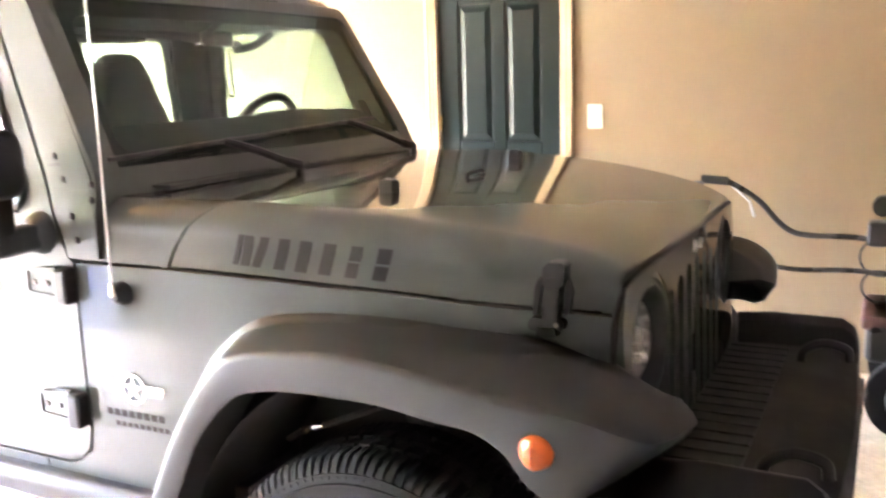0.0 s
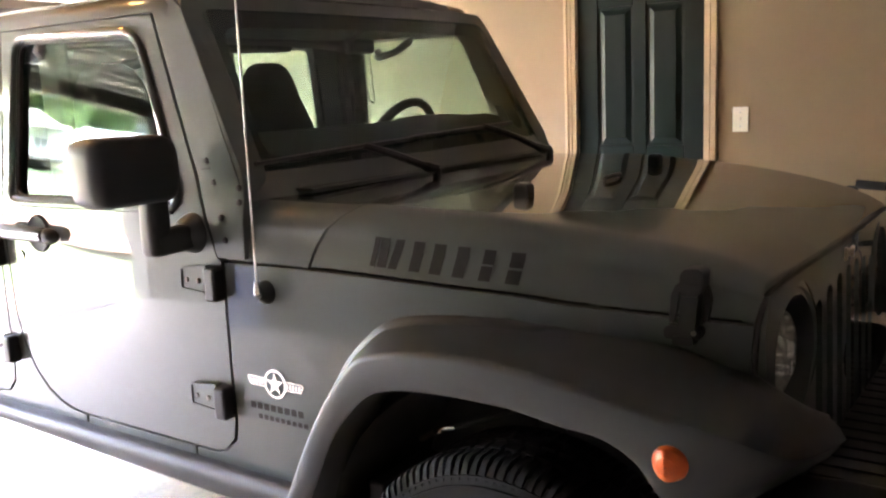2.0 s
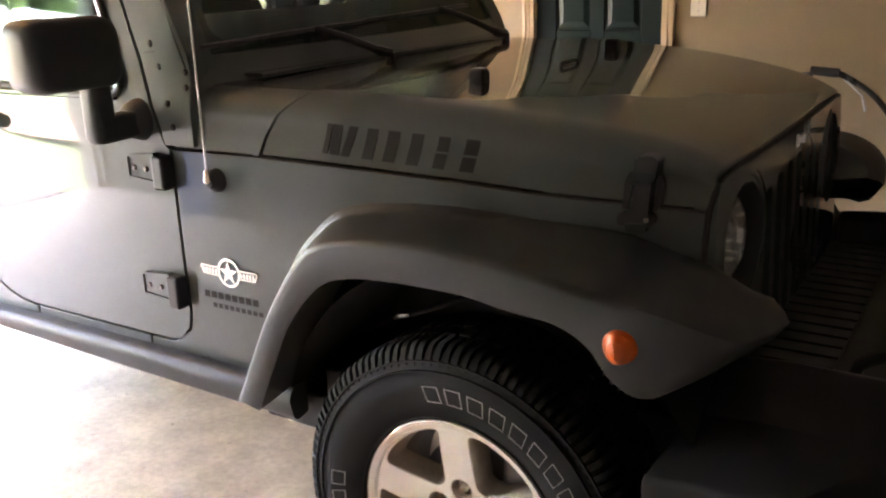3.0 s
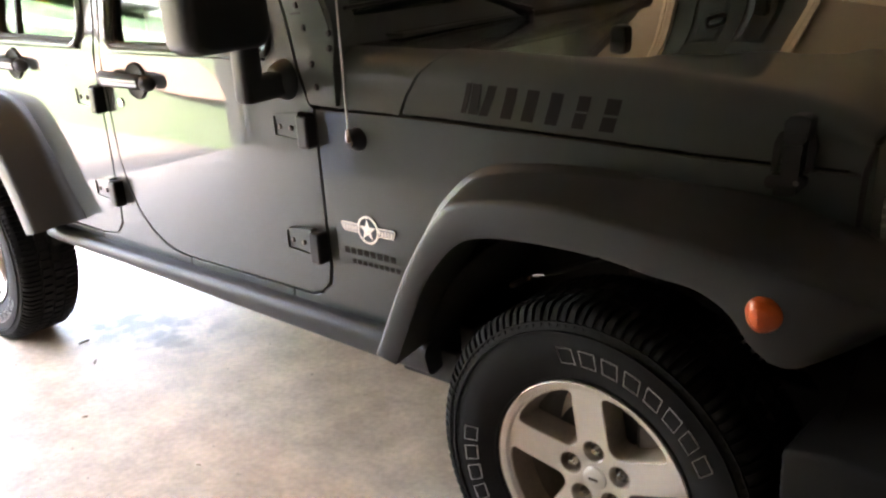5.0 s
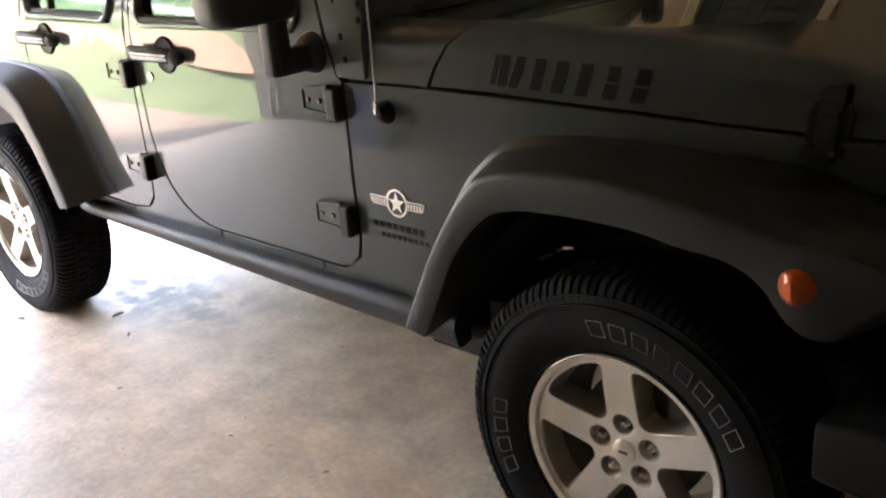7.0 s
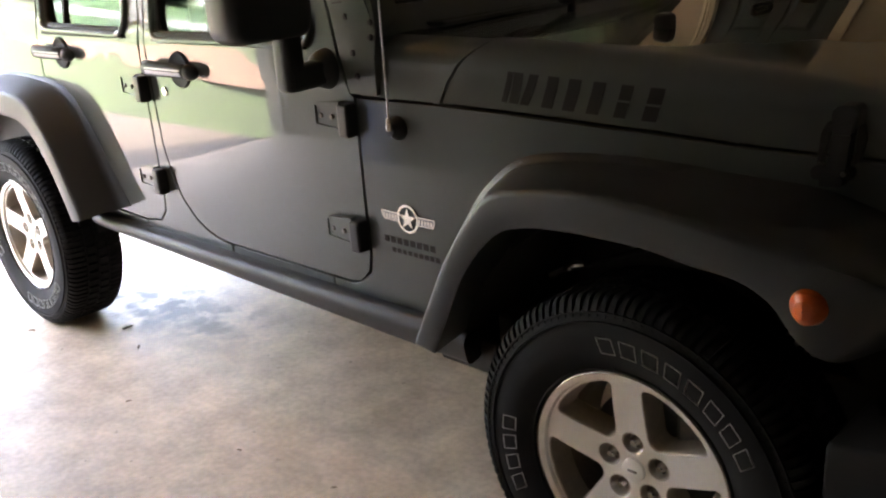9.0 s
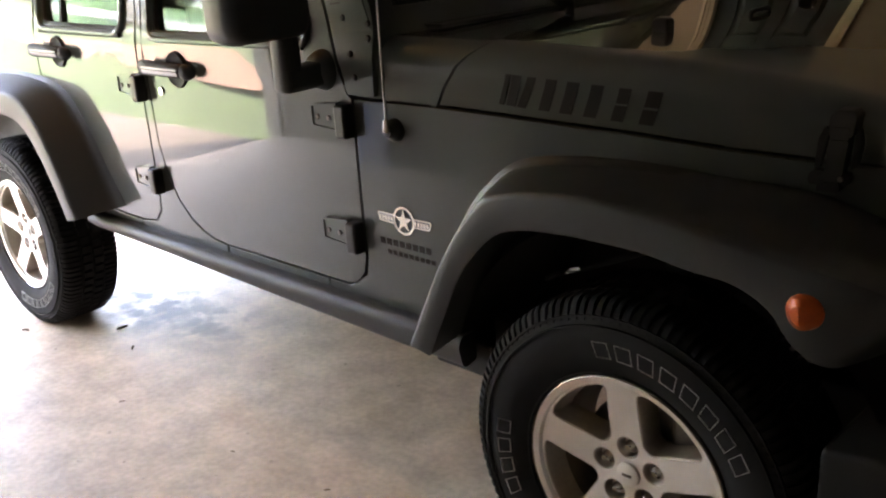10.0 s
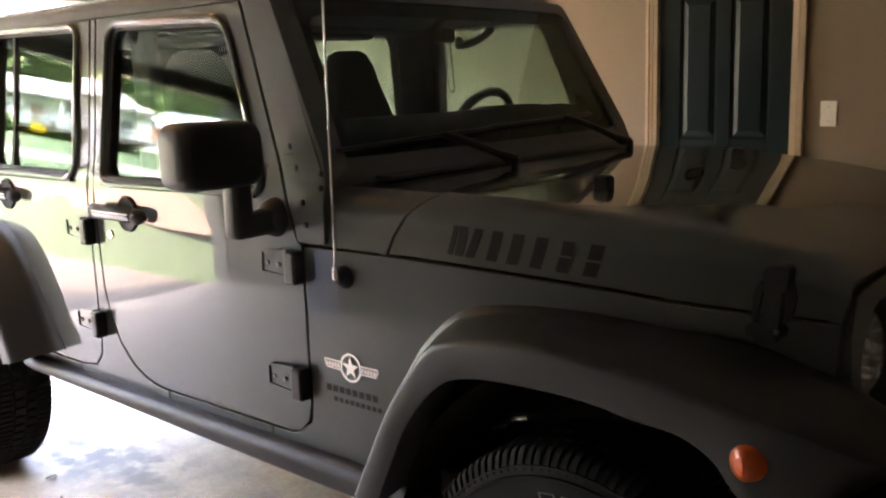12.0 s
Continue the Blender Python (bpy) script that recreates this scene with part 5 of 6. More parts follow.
def build_wheels():
    first = None
    for x, s in ((0.0, -1), (-2.947, -1), (0.0, 1), (-2.947, 1)):
        barrel = [(0.213, -0.06), (0.2165, -0.0935), (0.2175, -0.098), (0.2195, -0.1045), (0.228, -0.108), (0.235, -0.108), (0.237, -0.1), (0.2315, -0.092), (0.225, -0.075), (0.218, -0.05)]
        if first is None:
            w = part("wheel", lathe(barrel, 72), ALLOY, car, "silver five-spoke alloy wheel with a chunky tyre")
            parts = {
                "tyre": part("tyre", tyre_mesh(), RUBBER, w, "black all-terrain tyre", sharp=30),
                "tread": tagged(part("tread", tread_mesh(), RUBBER, w, "black moulded tread blocks", sharp=30), kind="stuff"),
                "rim": part("rim", rim_face(), ALLOY, w, "silver five-spoke rim", sharp=60),
            }
            # Polished ring added to give the rim edge its bright highlight.
            parts["rim_lip"] = part("rim_lip", lathe([(0.2325, -0.1075), (0.2345, -0.1105), (0.2375, -0.109), (0.2385, -0.104)], 90), EMBLEM, w, "polished ring added for the rim highlight")
            parts["brake_disc"] = part("brake_disc", lathe([(0.05, -0.005), (0.15, -0.005), (0.15, 0.02), (0.05, 0.02)], 40), STEEL, w)
            parts["rim_barrel"] = part("rim_barrel", lathe([(0.2175, -0.051), (0.2, -0.03), (0.19, 0.0), (0.19, 0.08), (0.23, 0.1)], 60), ALLOY_DARK, w, "dark brown inner barrel")
            parts["hub"] = part("hub", lathe([(0.001, -0.06), (0.06, -0.06), (0.085, -0.03), (0.09, 0.04), (0.001, 0.04)], 30), ALLOY_DARK, w)
            parts["caliper"] = part("caliper", boxed(0.07, 0.16, -0.035, 0.05, 0.03, 0.14), STEEL, w, bevel=0.015)
            cap = lathe([(0.001, -0.087), (0.022, -0.086), (0.027, -0.083), (0.0285, -0.074), (0.0285, -0.06)], 32)
            parts["centre_cap"] = part("centre_cap", cap, ALLOY, w, "silver centre cap with a small mark")
            for k in range(5):
                sp = SPOKE0 + 2 * math.pi * k / 5
                nut = lathe([(0.001, -0.079), (0.006, -0.079), (0.0085, -0.076), (0.0105, -0.068), (0.0115, -0.066), (0.0115, -0.045)], 12)
                bmesh.ops.translate(nut, vec=(0.0635 * math.cos(sp), 0, 0.0635 * math.sin(sp)), verts=nut.verts)
                parts["lug_nut%d" % k] = part("lug_nut", nut, CHROME, w, "chrome lug nut")
            # Window walls and lug pockets, darker and browner than the rim face.
            windows, pockets = rim_holes()
            for k in range(5):
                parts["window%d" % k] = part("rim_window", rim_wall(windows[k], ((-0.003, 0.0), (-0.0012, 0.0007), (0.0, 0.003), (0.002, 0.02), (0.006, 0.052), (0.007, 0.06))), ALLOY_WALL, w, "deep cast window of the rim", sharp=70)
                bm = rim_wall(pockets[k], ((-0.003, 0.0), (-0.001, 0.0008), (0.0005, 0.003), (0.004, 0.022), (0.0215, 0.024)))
                parts["pocket%d" % k] = part("lug_pocket", bm, ALLOY_WALL, w, "darker alloy lug pocket", sharp=60)
            mk = boxed(-0.011, 0.011, -0.0877, -0.0865, -0.003, 0.003)
            parts["cap_mark"] = part("cap_mark", mk, ALLOY_DARK, w)
            letter_bars(w)
            first = (w, parts)
        else:
            w = shared("wheel", first[0], car, "silver five-spoke alloy wheel with a chunky tyre")
            for o in first[0].children:
                tagged(shared(o.name.split(".")[0], o, w, o.get("label", "")), kind=o.get("kind", ""))
        w.matrix_basis = pose(x, 0.786 * s, 0.4, 0, 0, 0 if s < 0 else 180)


build_wheels()


# ---- car front ----
def grille_x(y, z):
    return 0.456 - 0.014 * (abs(y) / 0.62) ** 2 + (1.1 - z) * 0.03


def build_grille():
    top = [(y, 1.14 - 0.024 * (abs(y) / 0.64) ** 6) for y in np.linspace(-0.62, 0.62, 21)]
    outline = top + [(0.645, 1.05), (0.64, 0.9), (0.6, 0.72), (0.55, 0.62), (-0.55, 0.62), (-0.6, 0.72), (-0.64, 0.9), (-0.645, 1.05)]
    holes = []
    for k in range(-3, 4):
        y, zt, zb = k * 0.095, 1.07 - 0.003 * k * k, 0.685 + 0.002 * k * k
        holes.append(rounded([(y - 0.028, zb), (y + 0.028, zb), (y + 0.028, zt), (y - 0.028, zt)], 0.027))
    for s in (-1, 1):
        holes.append([(0.463 * s + 0.128 * math.cos(a), 0.965 + 0.128 * math.sin(a)) for a in np.linspace(0, 2 * math.pi, 36, endpoint=False)])
    g = part("grille", panel(outline, lambda u, v, d: (grille_x(u, v) - d, u, v), holes, 0.045, 0.08), PAINT, car, "grey-green seven-slot grille", bevel=0.006)
    part("radiator", boxed(0.36, 0.375, -0.34, 0.34, 0.64, 1.08), SEAL, g)
    for s in (-1, 1):
        y, z = 0.463 * s, 0.965
        bm = lathe([(0.13, 0.0), (0.126, -0.008), (0.119, 0.0), (0.114, 0.02), (0.106, 0.042), (0.098, 0.046)], 40)
        m4 = Matrix.Translation((grille_x(y, z) - 0.014, y, z)) @ pose(0, 0, 0, 0, 0, 90 + 6 * s)
        bmesh.ops.transform(bm, matrix=m4, verts=bm.verts)
        m5 = Matrix.Translation((grille_x(y, z) - 0.034, y, z)) @ pose(0, 0, 0, 0, 0, 90 + 6 * s)
        ring = lathe([(0.128, 0.012), (0.132, -0.004), (0.142, -0.009), (0.156, -0.006), (0.166, 0.003), (0.168, 0.014)], 48)
        bmesh.ops.transform(ring, matrix=m4, verts=ring.verts)
        part("lamp_surround", ring, PAINT, g, "raised body-coloured ring round the headlamp")
        b = part("headlamp", bm, PLASTIC, g, "round clear headlamp in a dark bezel")
        bm = lathe([(0.1, 0.02), (0.092, 0.055), (0.07, 0.085), (0.04, 0.1), (0.001, 0.105)], 36)
        bmesh.ops.transform(bm, matrix=m5, verts=bm.verts)
        part("reflector", bm, REFLECTOR, b)
        bm = lathe([(0.1, 0.018), (0.09, -0.004), (0.06, -0.018), (0.03, -0.024), (0.001, -0.026)], 36)
        bmesh.ops.transform(bm, matrix=m5, verts=bm.verts)
        part("lamp_lens", bm, LENS, b).visible_shadow = False
        bm = lathe([(0.001, 0.02), (0.014, 0.022), (0.016, 0.06), (0.016, 0.1)], 14)
        bmesh.ops.transform(bm, matrix=m5, verts=bm.verts)
        part("lamp_bulb", bm, BULBGLASS, b)
    # small bright mark above the slots, as plain strokes
    for y0, y1, z0, z1 in ((-0.036, -0.026, 1.088, 1.116), (-0.04, -0.028, 1.086, 1.092), (-0.018, -0.006, 1.092, 1.108), (0.0, 0.012, 1.092, 1.108), (0.018, 0.026, 1.084, 1.109), (0.024, 0.034, 1.096, 1.109)):
        part("emblem_stroke", boxed(grille_x(0, 1.1) - 0.002, grille_x(0, 1.1) + 0.006, y0 * 1.25, y1 * 1.25, z0 + 0.002, z1 + 0.002), PALEMARK, g, "bright emblem stroke", bevel=0.002)
    return g


build_grille()


def build_bumper():
    rows = []
    half = ((0.9, 0.66, 0.4, 0.64, 0.5), (0.87, 0.72, 0.41, 0.655, 0.475), (0.83, 0.76, 0.42, 0.67, 0.465), (0.78, 0.79, 0.43, 0.682, 0.455), (0.72, 0.805, 0.45, 0.7, 0.45), (0.67, 0.815, 0.46, 0.765, 0.45), (0.61, 0.828, 0.47, 0.785, 0.45), (0.56, 0.833, 0.48, 0.765, 0.45), (0.53, 0.836, 0.485, 0.706, 0.45), (0.4, 0.845, 0.5, 0.7, 0.45), (0.2, 0.852, 0.52, 0.7, 0.45))
    for y, xf, xb, zt, zb in [(-y, *r) for y, *r in half] + [(0, 0.855, 0.52, 0.7, 0.45)] + [tuple(r) for r in reversed(half)]:
        h = zt - zb
        rows.append([(xb, y, zb + 0.02), (xb, y, zt - 0.01), (xb + 0.3 * (xf - xb), y, zt), (xf - 0.05, y, zt - 0.003), (xf - 0.012, y, zt - 0.03), (xf, y, zt - 0.07), (xf - 0.005, y, zb + 0.05), (xf - 0.04, y, zb)])
    b = part("front_bumper", loft(rows, True, True), BUMPERPLASTIC, car, "charcoal plastic front bumper", bevel=0.01)
    for s in (-1, 1):
        bm = disc((0.825, 0.52 * s, 0.57), 0.055, 0.025, 24, "x")
        part("fog_lamp", bm, BLACK, b, "round dark fog lamp")
        hk = [(0.68, 0.42 * s - 0.02, 0.68), (0.69, 0.42 * s - 0.02, 0.73), (0.74, 0.42 * s, 0.75), (0.8, 0.42 * s + 0.01, 0.735), (0.81, 0.42 * s + 0.01, 0.7)]
        part("tow_hook", tube(spline(hk, 5), 0.014, 10), BLACK, b, "black steel tow hook")
    st = part("step_pad", boxed(0.47, 0.64, -0.5, 0.5, 0.66, 0.704), SEAL, b, "black ribbed step pad", bevel=0.004)
    for k in range(17):
        y = -0.48 + k * 0.06
        part("rib", boxed(0.475, 0.64, y - 0.012, y + 0.012, 0.704, 0.709), SEAL, st)
    part("valance", boxed(0.42, 0.5, -0.62, 0.62, 0.5, 0.64), SEAL, b)


build_bumper()


# ---- windscreen, roof and cabin ----
def screen(y, z, d=0.0):
    return (-0.715 - 0.52 * (z - 1.28) - 0.05 * (y / 0.74) ** 2 - d, y, z)


def screen_half(z):
    return -side_y(-1.0, z) - 0.004


def build_cabin():
    zb, zt = 1.276, 1.8
    outline = rounded([(-screen_half(zb), zb), (screen_half(zb), zb), (screen_half(zt), zt), (-screen_half(zt), zt)], [0.01, 0.01, 0.05, 0.05])
    hole = rounded([(-0.72, 1.342), (0.72, 1.342), (0.68, 1.762), (-0.68, 1.762)], 0.05)
    fr = part("windscreen_frame", panel(outline, lambda u, v, d: screen(u, v, d), [hole], 0.085, 0.09), PAINT, car, bevel=0.01)
    part("frit_band", panel(grow(hole, 0.01), lambda u, v, d: screen(u, v, 0.012 + d), [rounded([(-0.66, 1.372), (0.66, 1.372), (0.625, 1.715), (-0.625, 1.715)], 0.05)], 0.003, 0.09), SEAL, fr, "black printed edge of the windscreen")
    part("windscreen_glass", panel(grow(hole, 0.008), lambda u, v, d: screen(u, v, 0.006 + d), (), 0.005, 0.09), SHEETGLASS, fr, "clear green-tinted windscreen").visible_shadow = False
    # roof
    rings = []
    for x, k in ((-1.01, 0.0), (-1.03, 0.6), (-1.12, 1.0), (-1.8, 1.25), (-2.6, 1.25), (-3.3, 1.0), (-3.5, 0.4)):
        half = [(0.735, 1.76), (0.733, 1.785), (0.715, 1.806), (0.66, 1.818 + 0.008 * k), (0.4, 1.826 + 0.02 * k), (0, 1.828 + 0.028 * k)]
        rings.append([(x - 0.05 * (y / 0.72) ** 2, -y, z) for y, z in half] + [(x - 0.05 * (y / 0.72) ** 2, y, z) for y, z in reversed(half[:-1])])
    rings[0] = [(x, y, z - 0.02) for x, y, z in rings[0]]
    roof = part("roof", loft(rings), PAINT, car, "glossy grey-green hard top", sharp=50)
    part("headliner", boxed(-3.45, -1.12, -0.69, 0.69, 1.74, 1.752), CLOTH, roof)
    part("rear_wall", boxed(-3.52, -3.47, -0.72, 0.72, 0.55, 1.82), PAINT, car, bevel=0.01)
    # cabin shell
    part("cabin_floor", boxed(-3.5, -0.6, -0.76, 0.76, 0.5, 0.54), SEAL, car)
    part("firewall", boxed(-0.64, -0.6, -0.74, 0.74, 0.5, 1.22), SEAL, car)
    dash = [[(-0.8, y, 1.33), (-0.92, y, 1.412), (-1.04, y, 1.43), (-1.1, y, 1.37), (-1.06, y, 1.0), (-0.95, y, 0.85), (-0.8, y, 0.85)] for y in (-0.72, -0.3, 0.3, 0.72)]
    d = part("dashboard", loft(dash, True, True), DASH, car, "dark moulded dashboard", bevel=0.015)
    hump = [[(-0.92, y, 1.4), (-1.0, y, 1.41 + h), (-1.08, y, 1.41 + h), (-1.12, y, 1.33)] for y, h in ((0.16, 0.0), (0.24, 0.025), (0.5, 0.025), (0.58, 0.0))]
    part("instrument_hood", loft(hump, True, True), DASH, d)
    # steering wheel
    m4 = Matrix.Translation((-1.2, 0.39, 1.315)) @ pose(0, 0, 0, 0, -66, 0)
    bm = bmesh.new()
    circle = [(0.185 * math.cos(a), 0.185 * math.sin(a), 0) for a in np.linspace(0, 2 * math.pi, 41)]
    tube(circle, 0.017, 10, bm, caps=False)
    bmesh.ops.transform(bm, matrix=m4, verts=bm.verts)
    sw = part("steering_wheel", bm, BLACK, car, "black three-spoke steering wheel")
    for a in (90, 210, 330):
        a = radians(a + 90)
        bm = tube([(0.03 * math.cos(a), 0.03 * math.sin(a), -0.02), (0.18 * math.cos(a), 0.18 * math.sin(a), 0)], [0.03, 0.014], 8)
        bmesh.ops.transform(bm, matrix=m4, verts=bm.verts)
        part("wheel_spoke", bm, BLACK, sw)
    bm = lathe([(0.001, 0.03), (0.05, 0.025), (0.062, 0.0), (0.05, -0.05), (0.001, -0.06)], 20)
    bmesh.ops.transform(bm, matrix=m4 @ pose(0, 0, 0, 90, 0, 0), verts=bm.verts)
    part("wheel_hub", bm, BLACK, sw)

    def seat(x, y, name):
        def blob(rows):
            rings = []
            for z, xf, xb, w in rows:
                rings.append([(px, py, z) for px, py in rounded([(xf, y - w), (xf, y + w), (xb, y + w), (xb, y - w)], 0.04)])
            return loft(rings, True, True)
        base = blob([(0.62, x + 0.02, x - 0.5, 0.24), (0.78, x + 0.04, x - 0.5, 0.26), (0.9, x + 0.02, x - 0.46, 0.25)])
        st = part("seat", base, CLOTH, car, "black cloth bucket seat with a tall headrest", sharp=60)
        r = [(0.88, -0.38, -0.56, 0.24), (1.1, -0.44, -0.62, 0.255), (1.3, -0.49, -0.65, 0.24), (1.38, -0.515, -0.65, 0.2), (1.45, -0.52, -0.65, 0.165), (1.52, -0.53, -0.65, 0.135), (1.6, -0.54, -0.65, 0.11), (1.64, -0.55, -0.645, 0.085), (1.66, -0.56, -0.635, 0.05)]
        back = blob([(z, x + a, x + b, w) for z, a, b, w in r])
        bk = part("backrest", back, CLOTH, st, sharp=60)
        for k, (a, b, c2, e) in enumerate(((-0.055, -0.025, 1.34, 1.375), (-0.015, 0.015, 1.335, 1.38), (-0.06, 0.06, 1.3, 1.312))):
            part("seat_print", boxed(x - 0.488 - (c2 - 1.3) * 0.3, x - 0.478 - (c2 - 1.3) * 0.3, y + a, y + b, c2, e), PRINT, bk, "pale printed mark")
        return st
    seat(-1.25, -0.37, "seat")
    seat(-1.25, 0.37, "seat")
    # padded roll bars
    bars = [[(-1.68, -0.66, 0.6), (-1.68, -0.68, 1.3), (-1.68, -0.66, 1.62), (-1.68, -0.6, 1.74), (-1.68, 0.6, 1.74), (-1.68, 0.66, 1.62), (-1.68, 0.68, 1.3), (-1.68, 0.66, 0.6)],
            [(-1.14, -0.65, 1.772), (-1.95, -0.65, 1.772), (-3.2, -0.65, 1.7), (-3.4, -0.65, 1.2)], [(-1.14, 0.65, 1.772), (-1.95, 0.65, 1.772), (-3.2, 0.65, 1.7), (-3.4, 0.65, 1.2)]]
    for k in (-1, 1):
        part("pillar_trim", boxed(-1.712, -1.6, min(0.67 * k, 0.715 * k), max(0.67 * k, 0.715 * k), 1.1, 1.74), DASH, car, "dark inner pillar trim", bevel=0.02)
    for b in bars:
        part("roll_bar", tube(spline(b, 4), 0.036, 10), CLOTH, car, "black padded roll bar")
    part("speaker_bar", boxed(-1.93, -1.81, -0.5, 0.5, 1.705, 1.739), CLOTH, car, "overhead speaker bar", bevel=0.02)
    # mirror, grab handle and hanging cord
    rv = part("rear_view_mirror", boxed(-1.08, -1.055, -0.04, 0.1, 1.65, 1.7), BLACK, car, "black rear-view mirror", bevel=0.012)
    part("mirror_stalk", tube([(-1.0, -0.02, 1.73), (-1.06, -0.02, 1.69)], 0.012, 8), BLACK, rv)
    part("grab_handle", tube(spline([(-1.06, 0.12, 1.66), (-1.1, 0.17, 1.645), (-1.1, 0.26, 1.66), (-1.08, 0.33, 1.7)], 5), 0.013, 8), BLACK, car, "black grab strap")
    part("hanging_cord", tube(spline([(-1.08, 0.07, 1.65), (-1.08, 0.075, 1.55), (-1.08, 0.085, 1.5), (-1.08, 0.11, 1.495), (-1.08, 0.105, 1.55), (-1.08, 0.095, 1.65)], 4), 0.003, 6), BLACK, car, "thin hanging cord")
    for k in (-1, 1):
        trim = [[(x + dx, (y + dy) * k, z) for dx, dy in ((0.03, 0.03), (-0.03, 0.028), (-0.03, 0.0), (0.02, -0.012))] for x, y, z in ((-0.83, 0.715, 1.33), (-0.95, 0.69, 1.54), (-1.07, 0.665, 1.75))]
        part("screen_pillar_trim", loft(trim, True, True), SEAL, car, "dark inner windscreen pillar trim", sharp=40)
    part("sticker", panel(rounded([(0.5, 1.4), (0.56, 1.4), (0.56, 1.46), (0.5, 1.46)], 0.006), lambda u, v, d: screen(u, v, 0.013 + d), (), 0.001, 1), PRINT, fr, "small pale windscreen sticker")


build_cabin()


# ---- small things on the right flank ----
def build_badges():
    x, z = -0.694, 0.829
    y = side_y(x, z)

    def plate(poly, off, depth, holes=()):
        return panel([(x + u, z + v) for u, v in poly], flank_out(off), [[(x + u, z + v) for u, v in h] for h in holes], depth, 1)
    ring_o = [(0.038 * math.cos(a), 0.038 * math.sin(a)) for a in np.linspace(0, 2 * math.pi, 32, endpoint=False)]
    ring_i = [(0.031 * math.cos(a), 0.031 * math.sin(a)) for a in np.linspace(0, 2 * math.pi, 32, endpoint=False)]
    b = part("badge", plate(ring_o, 0.005, 0.005, [ring_i]), EMBLEM, car, "silver winged star badge", bevel=0.0008)
    for s in (-1, 1):
        wing = [(s * 0.03, -0.013), (s * 0.088, -0.012), (s * 0.096, 0.004), (s * 0.094, 0.013), (s * 0.03, 0.012)]
        part("wing", plate(wing, 0.0045, 0.004), EMBLEM, b, bevel=0.0008)
        part("wing_field", plate([(s * 0.036, -0.009), (s * 0.086, -0.008), (s * 0.091, 0.004), (s * 0.09, 0.009), (s * 0.036, 0.008)], 0.0052, 0.001), DARKFILL, b)
        for k in range(5):
            u = s * (0.042 + k * 0.0105)
            part("wing_stroke", plate([(u - 0.0032, -0.006), (u + 0.0032, -0.006), (u + 0.0032, 0.006), (u - 0.0032, 0.006)], 0.0062, 0.001), EMBLEM, b)
    part("star_field", plate(ring_i, 0.002, 0.002), PAINT, b)
    star = [((0.032 if k % 2 == 0 else 0.0125) * math.sin(math.pi * k / 5), (0.032 if k % 2 == 0 else 0.0125) * math.cos(math.pi * k / 5)) for k in range(10)]
    part("star", plate(star, 0.006, 0.004), EMBLEM, b, bevel=0.0008)
    # two lines of dark lettering, as plain bars
    for zz, x0, n, w, h in ((0.762, -0.79, 8, 0.0175, 0.017), (0.734, -0.765, 9, 0.0135, 0.012)):
        for k in range(n):
            u = x0 + k * (w + 0.006)
            q = [(u, zz - h / 2), (u + w, zz - h / 2), (u + w, zz + h / 2), (u, zz + h / 2)]
            part("lettering_bar", panel(q, flank_out(0.0012), (), 0.0008, 1), DECAL, bpy.data.objects["fender"], "dark lettering bar")
    # antenna
    ax, az = -0.703, 1.061
    ay = side_y(ax, az)
    an = part("antenna", lathe([(0.001, -0.032), (0.014, -0.03), (0.018, -0.02), (0.027, -0.012), (0.03, 0.0), (0.03, 0.008)], 24, centre=(ax, ay, az)), BLACK, car, "long whip antenna on a black base")
    part("antenna_foot", tube([(ax, ay - 0.025, az + 0.002), (ax + 0.006, ay - 0.036, az + 0.006), (-0.693, -0.842, az + 0.035)], [0.009, 0.009, 0.006], 10), CHROME, an)
    mast = [(-0.693, -0.842, 1.075), (-0.692, -0.84, 1.4), (-0.691, -0.838, 1.86)]
    part("antenna_mast", tube(mast, 0.0024, 8), GALV, an, "thin steel mast")


build_badges()


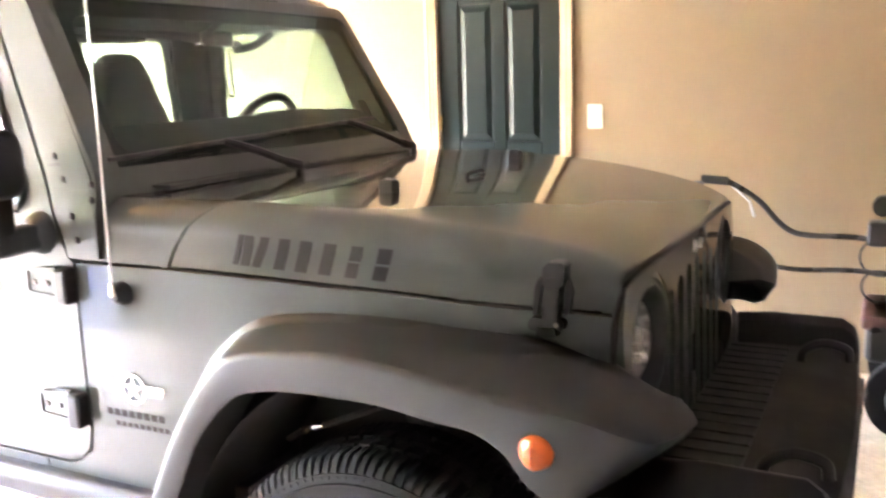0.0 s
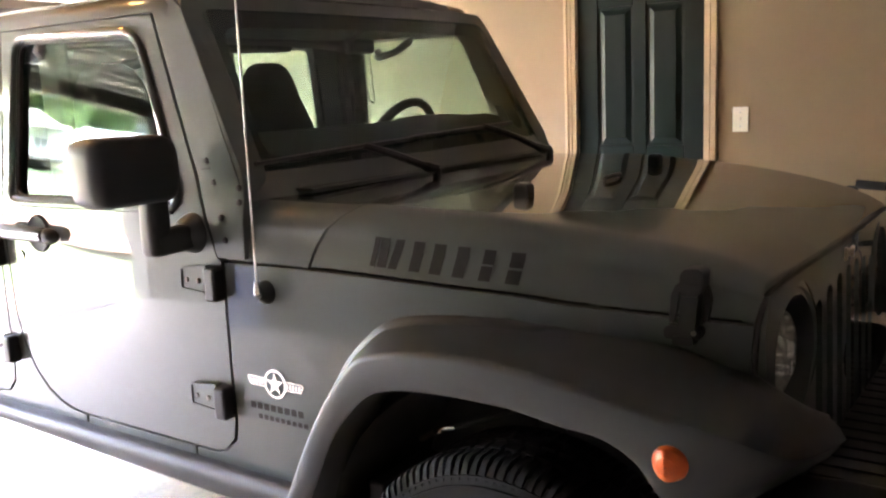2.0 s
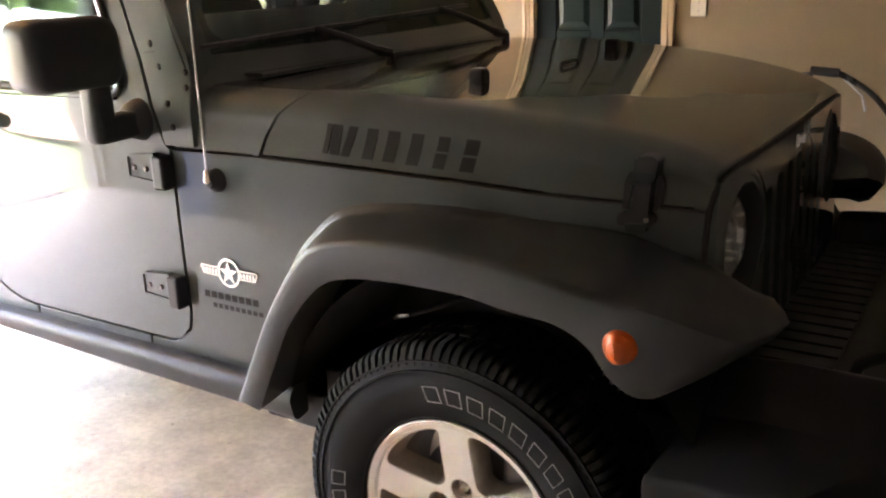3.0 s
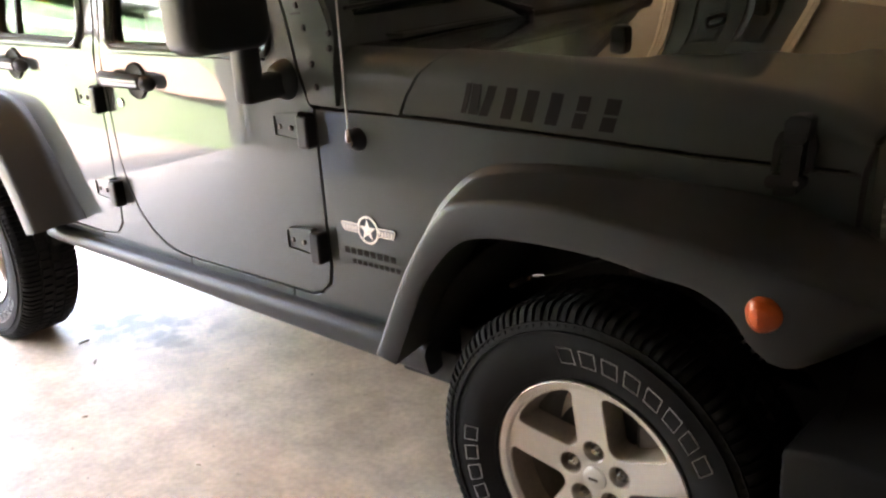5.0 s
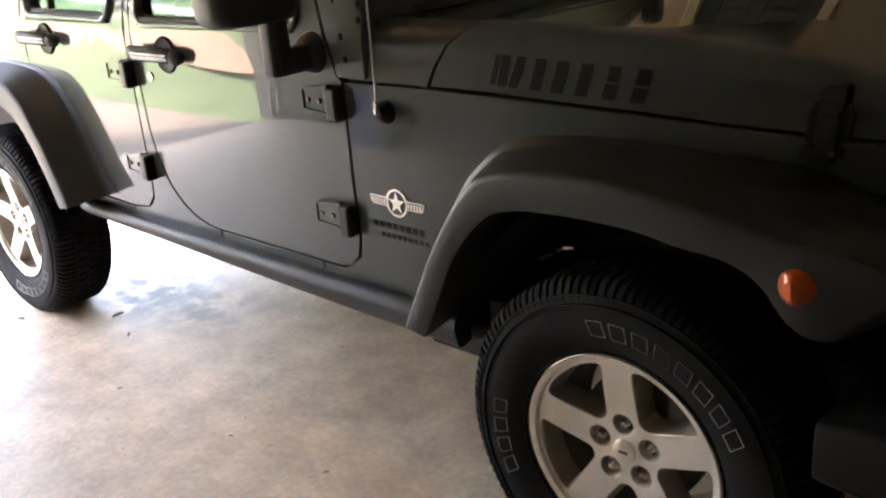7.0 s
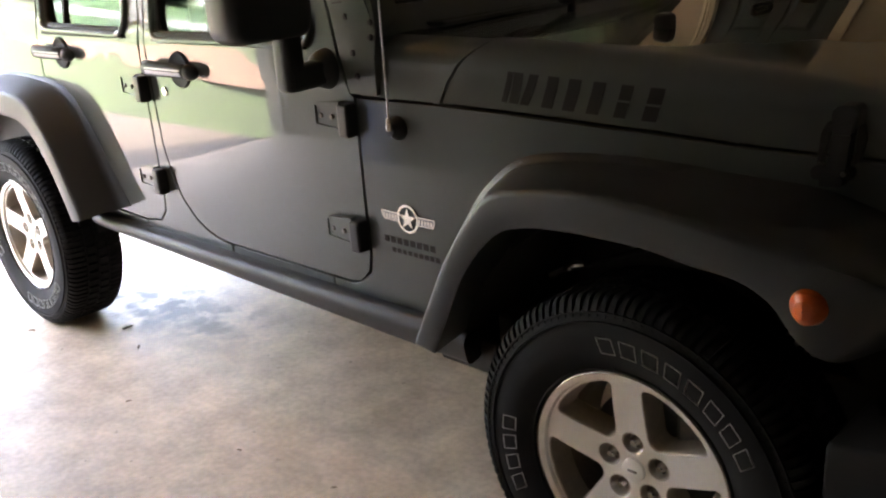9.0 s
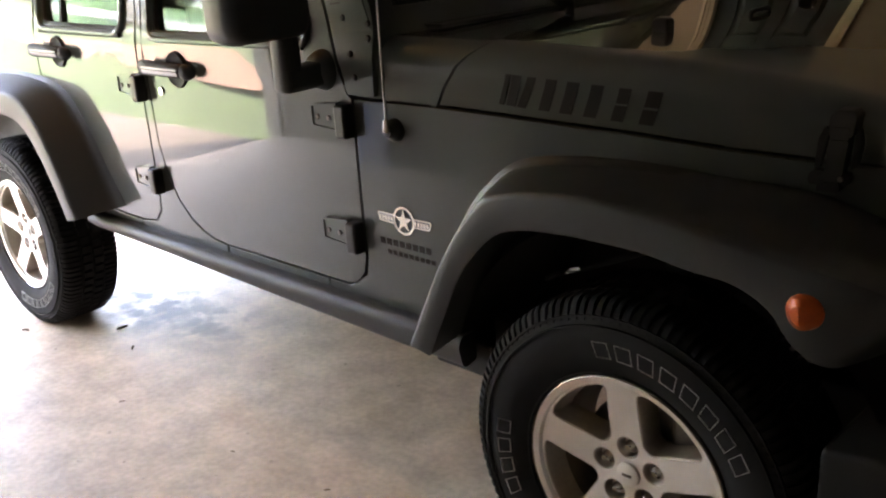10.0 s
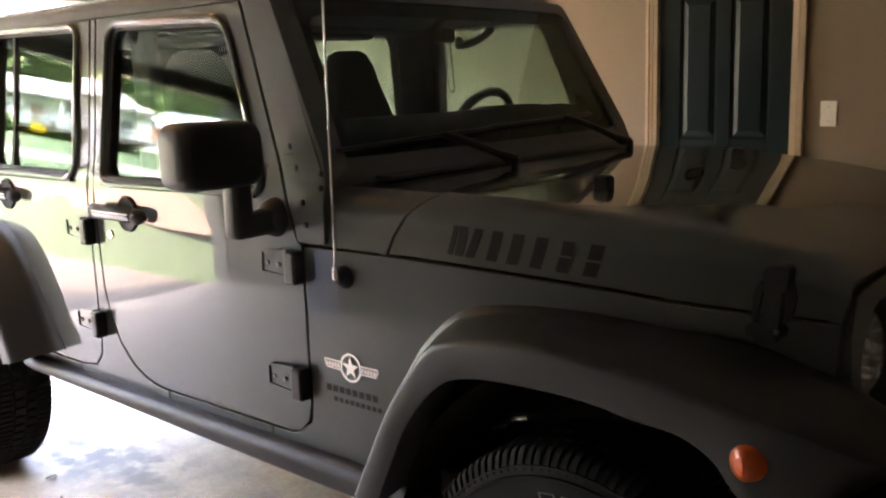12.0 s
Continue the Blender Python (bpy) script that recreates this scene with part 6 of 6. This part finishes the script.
# ---- garden machine in front of the car ----
def build_machine():
    t = thing("garden_tiller", "black tube-handled garden machine with looping cables", "garden machine")
    y0 = 2.05
    p = [(0.1, y0, 1.03), (0.2, y0, 1.02), (0.34, y0, 0.935), (0.44, y0, 0.83), (0.54, y0, 0.785), (0.8, y0, 0.78), (1.1, y0, 0.7)]
    h = part("handle_tube", tube(spline(p, 6), 0.013, 12), TUBEBLACK, t)
    part("grip", tube([(0.08, y0, 1.03), (0.2, y0, 1.022)], 0.02, 12), GRIP, h, "black foam grip")
    part("lever", tube([(0.22, y0, 1.0), (0.3, y0, 0.93), (0.32, y0, 0.86)], 0.006, 8), GALV, h)
    p = [(0.2, y0 - 0.1, 0.8), (0.35, y0 - 0.1, 0.68), (0.5, y0 - 0.08, 0.64), (0.8, y0 - 0.06, 0.645), (1.1, y0 - 0.05, 0.6)]
    part("handle_tube", tube(spline(p, 5), 0.012, 12), TUBEBLACK, t)
    for k, (r, z) in enumerate(((0.085, 0.7), (0.07, 0.58))):
        c = [(0.86 + r * math.cos(a), y0 - 0.06 * k, z + r * math.sin(a)) for a in np.linspace(0.4, 5.6, 18)]
        part("cable_loop", tube(c, 0.006, 8), BLACK, t, "looped black control cable")
    part("control_box", boxed(0.8, 0.92, y0 - 0.05, y0 + 0.07, 0.75, 0.86), BLACK, t, bevel=0.02)
    part("throttle_knob", disc((0.86, y0 - 0.04, 0.93), 0.045, 0.06, 20), BLACK, t)
    part("engine", boxed(0.82, 1.3, y0 - 0.3, y0 + 0.15, 0.3, 0.5), TUBEBLACK, t, bevel=0.03)
    part("engine_cover", boxed(0.8, 1.32, y0 - 0.3, y0 + 0.16, 0.44, 0.5), RUSTRED, t, "dull brown-red cover", bevel=0.02)
    for y in (-0.32, 0.2):
        w = part("wheel", disc((1.0, y0 + y - 0.04, 0.17), 0.17, 0.08, 28), RUBBER, t)
        part("rim", disc((1.0, y0 + y - 0.045, 0.17), 0.09, 0.09, 24), GALV, w)
    part("axle", tube([(1.0, y0 - 0.32, 0.17), (1.0, y0 + 0.2, 0.17)], 0.012, 8), STEEL, t)
    part("tine_rod", tube([(0.7, y0 - 0.2, 0.06), (1.0, y0 - 0.2, 0.2), (1.1, y0 - 0.1, 0.32)], 0.012, 8), TUBEBLACK, t)


build_machine()


# ---- litter on the floor ----
for x, y, a, k in ((-2.888, -0.985, 20, 1.0), (-2.552, -0.72, 80, 1.1), (-2.33, -0.795, 140, 0.8), (-1.95, -1.05, 40, 0.5), (-1.35, -1.0, 10, 0.5), (-1.2, -1.45, 70, 0.4), (-2.05, -1.9, 120, 0.4), (-0.95, -0.95, 30, 0.5)):
    bm = loft([[(u * 0.022 * k, v * 0.008 * k * (1 - u * u), 0.004 + 0.006 * k * abs(v) + 0.002 * u) for v in (-1, 0, 1)] for u in (-0.95, -0.5, 0, 0.5, 0.95)])
    lf = part("dry_leaf", bm, DRYLEAF, None)
    lf.matrix_basis = pose(x, y, 0.0, 0, 0, a)
    tagged(lf, "small curled dry leaf on the concrete floor", "leaf", "litter on the floor")
